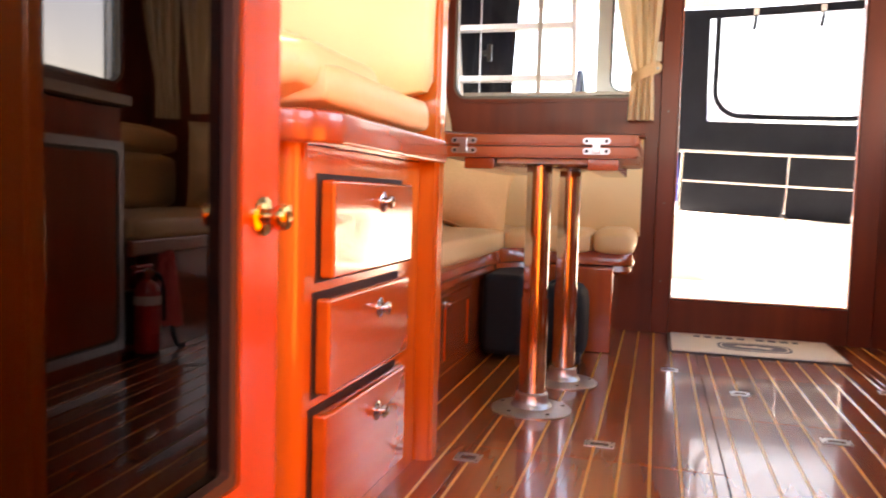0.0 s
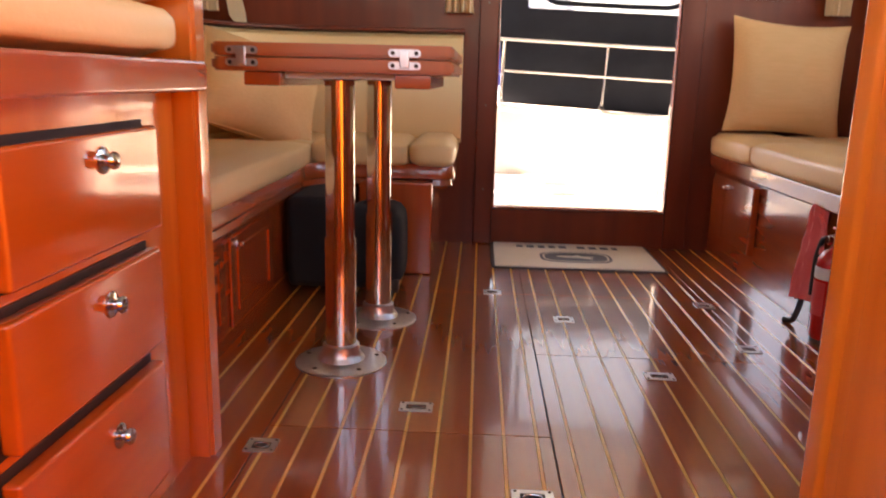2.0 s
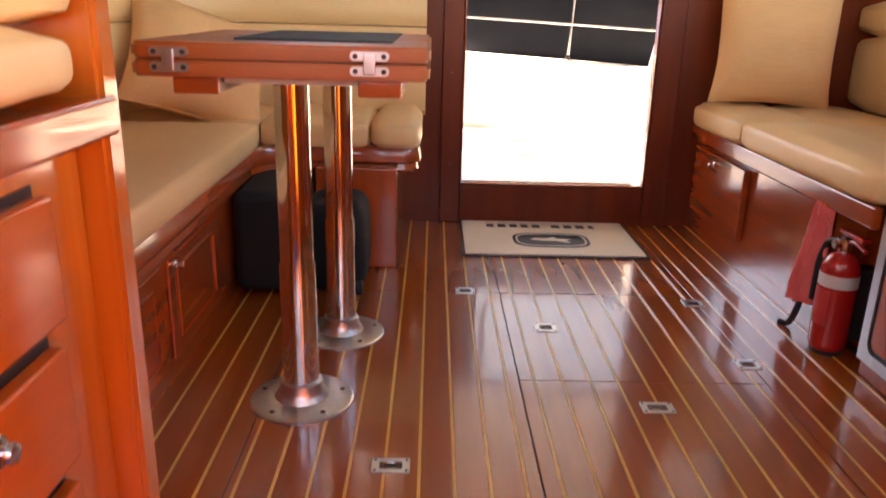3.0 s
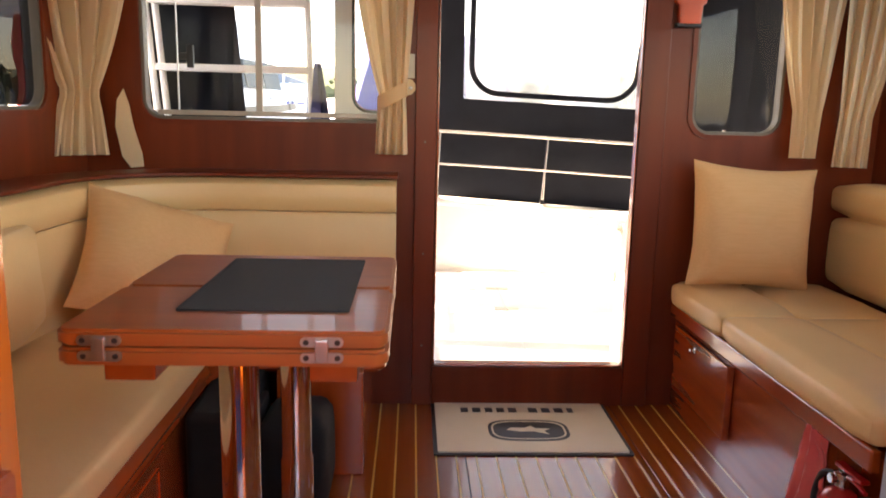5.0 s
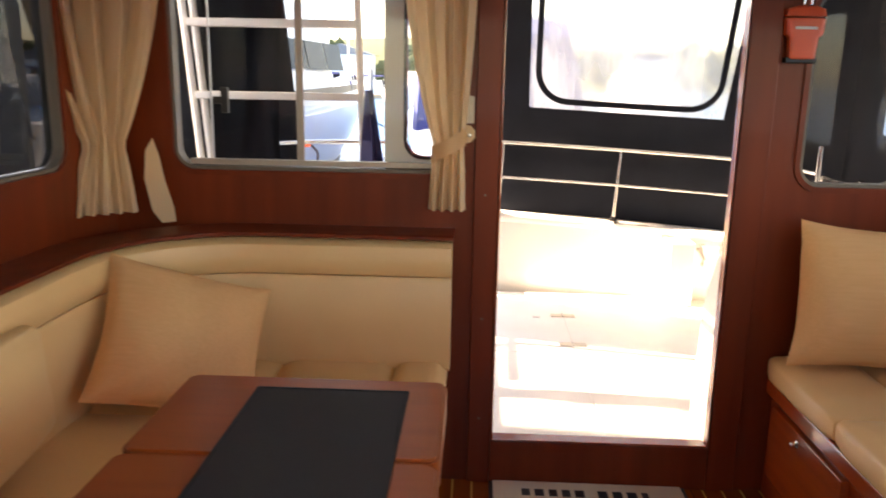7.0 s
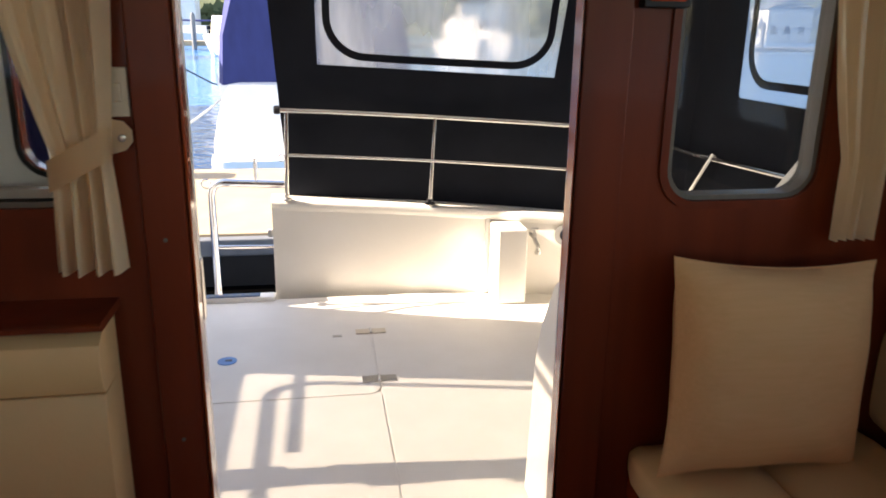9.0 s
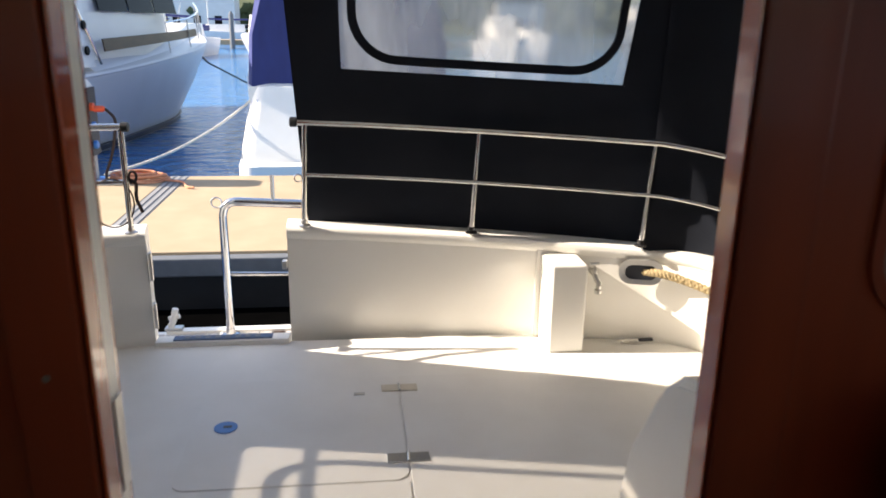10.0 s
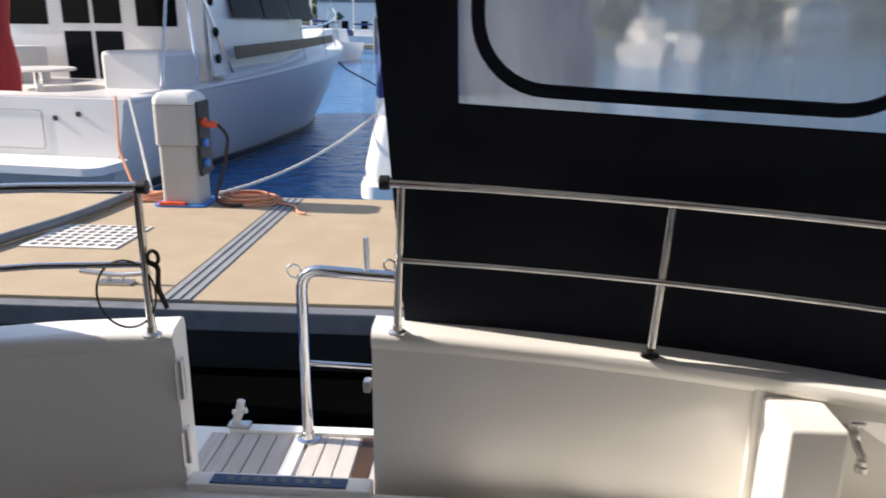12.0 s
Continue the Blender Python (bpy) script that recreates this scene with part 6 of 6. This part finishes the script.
for a, c in (((1.95, 1.9, 0.7), (1.45, 2.5, 3.0)), ((2.0, 2.9, 0.75), (1.5, 2.3, 3.0)), ((1.9, 1.0, 0.65), (1.35, 2.4, 2.7))):
    part("brace", tube([M1 @ Vector(a), M1 @ Vector(c)], 0.022, 8), STEEL, cruiser)
part("wing_support", moved(ring_mesh([[(x + sx * 0.02, y + sy * w, z) for sx, sy in ((1, -1), (1, 1), (-1, 1), (-1, -1))] for x, y, z, w in ((1.93, 2.62, 0.72, 0.20), (1.80, 2.72, 1.5, 0.13), (1.56, 2.95, 3.0, 0.12))]), M1), BOATWHITE, cruiser)
for x, y, z in ((1.925, 2.60, 0.98), (1.86, 2.70, 1.38), (1.76, 2.76, 1.85)):
    part("port_light", moved(lathe([(0.075, 0), (0.075, 0.02), (0.06, 0.03)], (x, y, z), "x", 16), M1), BOATBLACK, cruiser)
part("overhang", box(-1.9, 1.8, 0.4, 2.8, 2.75, 2.90, 0.04, turn=M1), BOATWHITE, cruiser)
for x, z in ((-0.35, 0.28), (1.3, 0.36), (0.95, 0.30), (-1.5, 0.33)):
    part("fitting", moved(lathe([(0.035, 0), (0.035, 0.02)], (x, -0.002, z), "-y", 10), M1), BLACK, cruiser)
b = ring_mesh([[M1 @ Vector((-0.05 + 0.95 * u + 0.04 * math.sin(9 * u + k), 0.10 + 0.05 * math.sin(7 * u), 2.6 - 0.18 * k)) for u in [j / 10 - 0.5 for j in range(11)]] for k in range(12)], closed_ring=False)
bmesh.ops.solidify(b, geom=b.faces[:], thickness=0.02)
solid("red_awning", b, REDCLOTH, "faded red canvas hanging at the cruiser's stern", "awning")
strand_rope("stern_line", [(-4.08, 13.62, 0.60), (-3.50, 12.6, 0.12), (-3.02, 11.72, Z_DOCK + 0.03)], 0.016, ROPEWHITE, "white stern line of the cruiser", group="dock lines")
strand_rope("stern_line", [(-4.24, 13.58, 0.60), (-3.72, 12.5, 0.1), (-3.18, 11.7, Z_DOCK + 0.03)], 0.016, ROPERED, "orange stern line of the cruiser", group="dock lines")
strand_rope("bow_line", [Vector((-2.35, 11.8, Z_DOCK + 0.02)) + Vector((1.42, 2.30, 0.66)) * t - Vector((0, 0, 0.30 * 4 * t * (1 - t) * 0.5)) for t in [i / 12 for i in range(13)]], 0.018, ROPEWHITE, "slack white mooring line to the covered boat", group="dock lines")
solid("anchor_chain", tube([M1 @ Vector((0.05, L1 - 0.1, 1.1)), M1 @ Vector((0.4, L1 + 1.2, 0.3)), M1 @ Vector((1.0, L1 + 3.0, -0.4)), M1 @ Vector((1.6, L1 + 4.6, Z_SEA))], 0.025, 6), GROOVE, "dark mooring line from the cruiser's bow", "rope", "dock lines")

M2 = pose(0.47, 14.0, 0, 0, 0, 5)
covered = thing("covered_boat", (0.65, 13.9, Z_SEA), "white sports boat under a navy canvas cover", "boat")
part("hull", hull(8.2, 3.1, 0.60, 0.95, Z_SEA, M2), WHITE, covered)
part("swim_step", moved(slab(round_rect(-1.6, 1.6, -0.75, 0.1, 0.2), [], "z", -0.56, -0.40), M2), WHITE, covered)
part("stern_moulding", moved(ring_mesh([[(x, y, z) for x, y in round_rect(-w, w, y0, 0.5, 0.18)] for z, w, y0 in ((-0.399, 1.58, -0.42), (-0.20, 1.56, -0.36), (0.10, 1.50, -0.22), (0.42, 1.43, -0.10), (0.60, 1.38, -0.04), (0.64, 1.30, 0.05))]), M2), WHITE, covered)
part("cover", moved(ring_mesh([[(s * w, y, z) for s, z in ((1.0, 0.60), (0.97, 1.3), (0.80, zt * 0.97), (0.4, zt), (-0.4, zt), (-0.80, zt * 0.97), (-0.97, 1.3), (-1.0, 0.60))] for y, w, zt in ((0.05, 1.40, 2.2), (0.5, 1.46, 2.5), (2.5, 1.45, 2.6), (4.2, 1.3, 1.9), (5.6, 0.95, 1.05))]), M2), NAVY, covered, "navy canvas cover")
for x in (-0.9, 0.9):
    part("transom_vent", moved(slab(round_rect(x - 0.12, x + 0.12, 0.05, 0.32, 0.04), [], "y", -0.012, 0.0), M2), PEDGREY, covered)
part("hand_grip", tube(rounded([M2 @ Vector((-1.33, -0.01, 0.45)), M2 @ Vector((-1.33, -0.08, 0.42)), M2 @ Vector((-1.33, -0.08, 0.05)), M2 @ Vector((-1.33, -0.01, 0.02))], 0.05), 0.015, 8), STEEL, covered)


def far_boat(x, y, yaw, length, mast, seed, paint=None):
    rnd = random.Random(seed)
    m = pose(x, y, 0, 0, 0, yaw)
    t = thing("moored_boat", (x, y, Z_SEA), "distant dark-hulled motor boat" if paint else "distant white sailing boat with a mast" if mast else "distant white motor boat", "boat", "distant moored boats")
    part("hull", hull(length, length * 0.30, 0.45, 0.95, Z_SEA, m, n=12), paint or BOATWHITE, t)
    part("cabin", moved(ring_mesh([[(s * w, yy, z) for s, z in ((1, 0.5), (0.85, h), (-0.85, h), (-1, 0.5))] for yy, w, h in ((length * 0.2, length * 0.11, 1.25 + rnd.random() * (0.2 if mast else 1.1)), (length * 0.5, length * 0.11, 1.25 + rnd.random() * (0.1 if mast else 1.0)), (length * 0.68, length * 0.07, 0.95))]), m), BOATWHITE, t)
    for k in range(2):
        part("window", box(length * 0.25 + k * 0.0 - length * 0.13, -length * 0.1, length * (0.24 + 0.14 * k), length * (0.34 + 0.14 * k), 0.75, 1.0, turn=m), BOATBLACK, t)
    part("canopy", box(-length * 0.09, length * 0.09, length * 0.05, length * 0.22, 0.9, 1.3, 0.08, turn=m), NAVY if rnd.random() < 0.6 else CANVAS, t)
    if mast:
        part("mast", tube([m @ Vector((0, length * 0.55, 0.8)), m @ Vector((0, length * 0.55, 1.0 + length * 1.3))], 0.07, 8), ALU, t)
        part("boom", tube([m @ Vector((0, length * 0.55, 1.9)), m @ Vector((0, length * 0.12, 1.85))], 0.09, 8), NAVY, t)
        part("stay", tube([m @ Vector((0, length * 0.98, 0.95)), m @ Vector((0, length * 0.55, 1.0 + length * 1.28))], 0.015, 5), STEEL, t)
    return t


spots = [(-10.5, 62, 170, 11, 1), (-6.5, 70, 185, 12, 0), (-15, 66, 160, 10, 0), (-3.0, 82, 180, 12, 1), (-20, 60, 175, 12, 1), (1.5, 64, 185, 11, 0), (6.0, 70, 178, 12, 1), (-26, 72, 170, 12, 0), (11, 62, 180, 10, 0), (16, 75, 180, 12, 1), (-34, 64, 180, 12, 1), (-42, 70, 175, 12, 0), (-9, 95, 90, 12, 1), (-18, 98, 95, 13, 0)]
for i, (x, y, yaw, ln, mast) in enumerate(spots):
    far_boat(x, y, yaw, ln, mast, i)
far_boat(-15.5, 96, 100, 11, 0, 31, STRIPE)
far_boat(-11.5, 101, 60, 12, 1, 32)
far_boat(-20.5, 104, 80, 12, 1, 33)
far_dock = thing("far_jetty", (-5, 76, Z_SEA), "distant concrete jetty with piles", "jetty", "", "structure")
part("deck", box(-70, 60, 76, 78.5, -0.45, 0.0, 0.05), CONCRETE, far_dock)
for k in range(14):
    part("pile", lathe([(0.22, Z_SEA - 0.3), (0.22, 2.2), (0.05, 2.5)], (-66 + k * 9.3, 75.7, 0), "z", 10), GREY, far_dock)
# far shore with trees and low houses
b = bmesh.new()
rows = [[(-700 + 35 * i, 190 + 40 * j + 12 * math.sin(i * 0.7), -1.5 + (0 if j == 0 else (7 + 6 * j) * (0.6 + 0.5 * noise.noise(Vector((i * 0.23, j * 0.5, 2)))))) for i in range(41)] for j in range(5)]
solid("far_shore", ring_mesh(rows, closed_ring=False), FOLIAGE, "low wooded shore across the harbour", "shore", kind="structure")
rnd = random.Random(7)
vs, fs = [], []
for k in range(420):
    cx, cy = rnd.uniform(-330, 330), rnd.uniform(186, 240)
    r, h = rnd.uniform(2.5, 6), rnd.uniform(4, 11)
    for q in range(14):
        o = Vector((rnd.gauss(0, r * 0.5), rnd.gauss(0, r * 0.4), h * rnd.uniform(0.3, 1.0)))
        base = len(vs)
        s = rnd.uniform(0.8, 2.0)
        for dx, dy, dz in ((s, 0, 0), (-s * 0.6, s * 0.8, 0), (-s * 0.6, -s * 0.8, 0.2), (0, 0, s), (0, 0, -s * 0.7)):
            vs.append((cx + o.x + dx * rnd.uniform(0.7, 1.3), cy + o.y + dy, o.z + dz * rnd.uniform(0.7, 1.3)))
        fs += [(base, base + 1, base + 3), (base + 1, base + 2, base + 3), (base + 2, base, base + 3), (base + 1, base, base + 4), (base + 2, base + 1, base + 4), (base, base + 2, base + 4)]
me = bpy.data.meshes.new("far_trees")
me.from_pydata(vs, [], fs)
me.materials.append(FOLIAGE)
tagged(new("far_trees", me), "distant belt of trees on the far shore", "trees", kind="stuff")
for k in range(9):
    x, y, w, h = -150 + 37 * k + rnd.uniform(-8, 8), 183 + rnd.uniform(-3, 3), rnd.uniform(9, 16), rnd.uniform(4, 8)
    house = thing("waterfront_house", (x, y, -1), "distant pale waterfront house with a dark roof", "house", "distant houses")
    part("wall", box(x - w / 2, x + w / 2, y, y + 8, -1.5, h), LABELWHITE, house)
    part("roof", ring_mesh([[(x - w / 2 - 0.5, yy, h), (x, yy, h + 2.5), (x + w / 2 + 0.5, yy, h), (x, yy, h + 0.1)] for yy in (y - 0.5, y + 8.5)]), GREY, house)
    for q in range(3):
        part("window", box(x - w / 2 + 1 + q * w / 3.2, x - w / 2 + 2.6 + q * w / 3.2, y - 0.08, y + 0.02, 1.2, 3.0), BOATBLACK, house)

# neighbouring yacht lying to port, seen through the side windows
M3 = pose(-5.6, -3.5, 0, 0, 0, 2)
near_boat = thing("neighbour_yacht", (-5.6, -3.5, Z_SEA), "white motor yacht in the next berth", "boat")
part("hull", hull(12.0, 3.6, 0.45, 0.95, Z_SEA, M3), BOATWHITE, near_boat)
part("cabin", box(-7.0, -4.25, 2.15, 4.55, 0.4, 3.7, 0.12, 3), BOATWHITE, near_boat)
for y in (2.3, 3.4):
    part("cabin_window", box(-4.26, -4.235, y, y + 1.0, 1.2, 2.2, 0.01), BOATBLACK, near_boat)
part("cockpit_cover", box(-6.9, -4.15, 4.6, 8.4, 0.4, 2.12, 0.1, 3), PEDGREY, near_boat, "grey canvas cockpit cover")
part("cover_window", box(-4.151, -4.14, 5.2, 7.4, 1.1, 1.8, 0.004), ALU, near_boat)

# ---- laid floor: planks and pale strips ----
floor = solid("floor", box(X_PORT, X_STBD, 1.2, Y_AFT, -0.05, -0.006), GROOVE, "glossy teak floor with pale holly strips", "floor", kind="structure")
PITCH, PHASE, W = 0.0690, 0.1546, 0.0070


def floor_piece(name, x0, x1, y0, y1, top, mat, cache={}):
    key = (name, round(x1 - x0, 4), round(y1 - y0, 4))
    if key not in cache:
        hx, hy, c = (x1 - x0) / 2, (y1 - y0) / 2, 0.0008
        rings = [[(-hx, -hy, -0.006), (hx, -hy, -0.006), (hx, hy, -0.006), (-hx, hy, -0.006)], [(-hx, -hy, -c), (hx, -hy, -c), (hx, hy, -c), (-hx, hy, -c)], [(-hx + c, -hy + c, 0), (hx - c, -hy + c, 0), (hx - c, hy - c, 0), (-hx + c, hy - c, 0)]]
        b = ring_mesh(rings)
        bmesh.ops.recalc_face_normals(b, faces=b.faces)
        me = bpy.data.meshes.new(name)
        b.to_mesh(me)
        b.free()
        me.materials.append(mat)
        cache[key] = me
    ob = new(name, cache[key])
    ob.parent = floor
    ob.location = Vector(((x0 + x1) / 2, (y0 + y1) / 2, top)) - floor.location
    return ob


def cuts_at(x):
    """Lengths of floor between the hatch joints, for a board at x."""
    if -0.345 < x < 0.255:
        ys = (1.2, 1.86, 2.945, Y_AFT)
    elif 0.255 < x < 0.872:
        ys = (1.2, 2.352, 2.945, Y_AFT)
    else:
        ys = (1.2, Y_AFT)
    return [(a + 0.0014, c - 0.0014) for a, c in zip(ys, ys[1:])]


k0 = math.floor((-0.60 - PHASE) / PITCH)
for k in range(k0, k0 + 26):
    xs = PHASE + k * PITCH
    for a, c in cuts_at(xs):
        floor_piece("holly_strip", xs - W / 2, xs + W / 2, a, c, -0.0002, STRIP)
    edges = [xs + W / 2] + [j for j in (-0.345, 0.255, 0.872) if xs + W / 2 < j < xs + PITCH - W / 2] + [xs + PITCH - W / 2]
    for i, (e0, e1) in enumerate(zip(edges, edges[1:])):
        e0, e1 = e0 + (0.0014 if i else 0), e1 - (0.0014 if i < len(edges) - 2 else 0)
        for a, c in cuts_at((e0 + e1) / 2):
            floor_piece("plank", e0, e1, a, c, 0.0, PLANK)
for at, turned in (((-0.334, 1.768), 0), ((-0.04, 1.98), 1), ((0.562, 2.225), 1), ((0.366, 2.672), 0), ((0.859, 2.88), 0), ((0.865, 2.457), 0), ((0.146, 2.954), 0), ((0.20, 1.62), 1)):
    latch = thing("floor_latch", (*at, 0.0003), "flush steel lift latch in a floor hatch", "latch", "floor latches")
    w, d = (0.038, 0.024) if turned else (0.031, 0.028)
    x, y = at
    part("plate", slab(round_rect(x - w, x + w, y - d, y + d, 0.004), [round_rect(x - w * 0.6, x + w * 0.6, y - d * 0.55, y + d * 0.55, 0.003)], "z", 0.0003, 0.0022), BRUSHED, latch)
    part("well", slab(round_rect(x - w * 0.6, x + w * 0.6, y - d * 0.55, y + d * 0.55, 0.003), [], "z", 0.0002, 0.0006), GROOVE, latch)
    part("ring", tube([(x + w * 0.45 * math.cos(a), y + d * 0.4 * math.sin(a), 0.0016) for a in [2 * math.pi * i / 14 for i in range(14)]], 0.0012, 6, loop=True), STEEL, latch)
    for sx in (-0.82, 0.82):
        for sy in (-0.75, 0.75):
            part("screw", screw_head((x + sx * w, y + sy * d, 0.0022), "z", 0.003), GROOVE, latch)
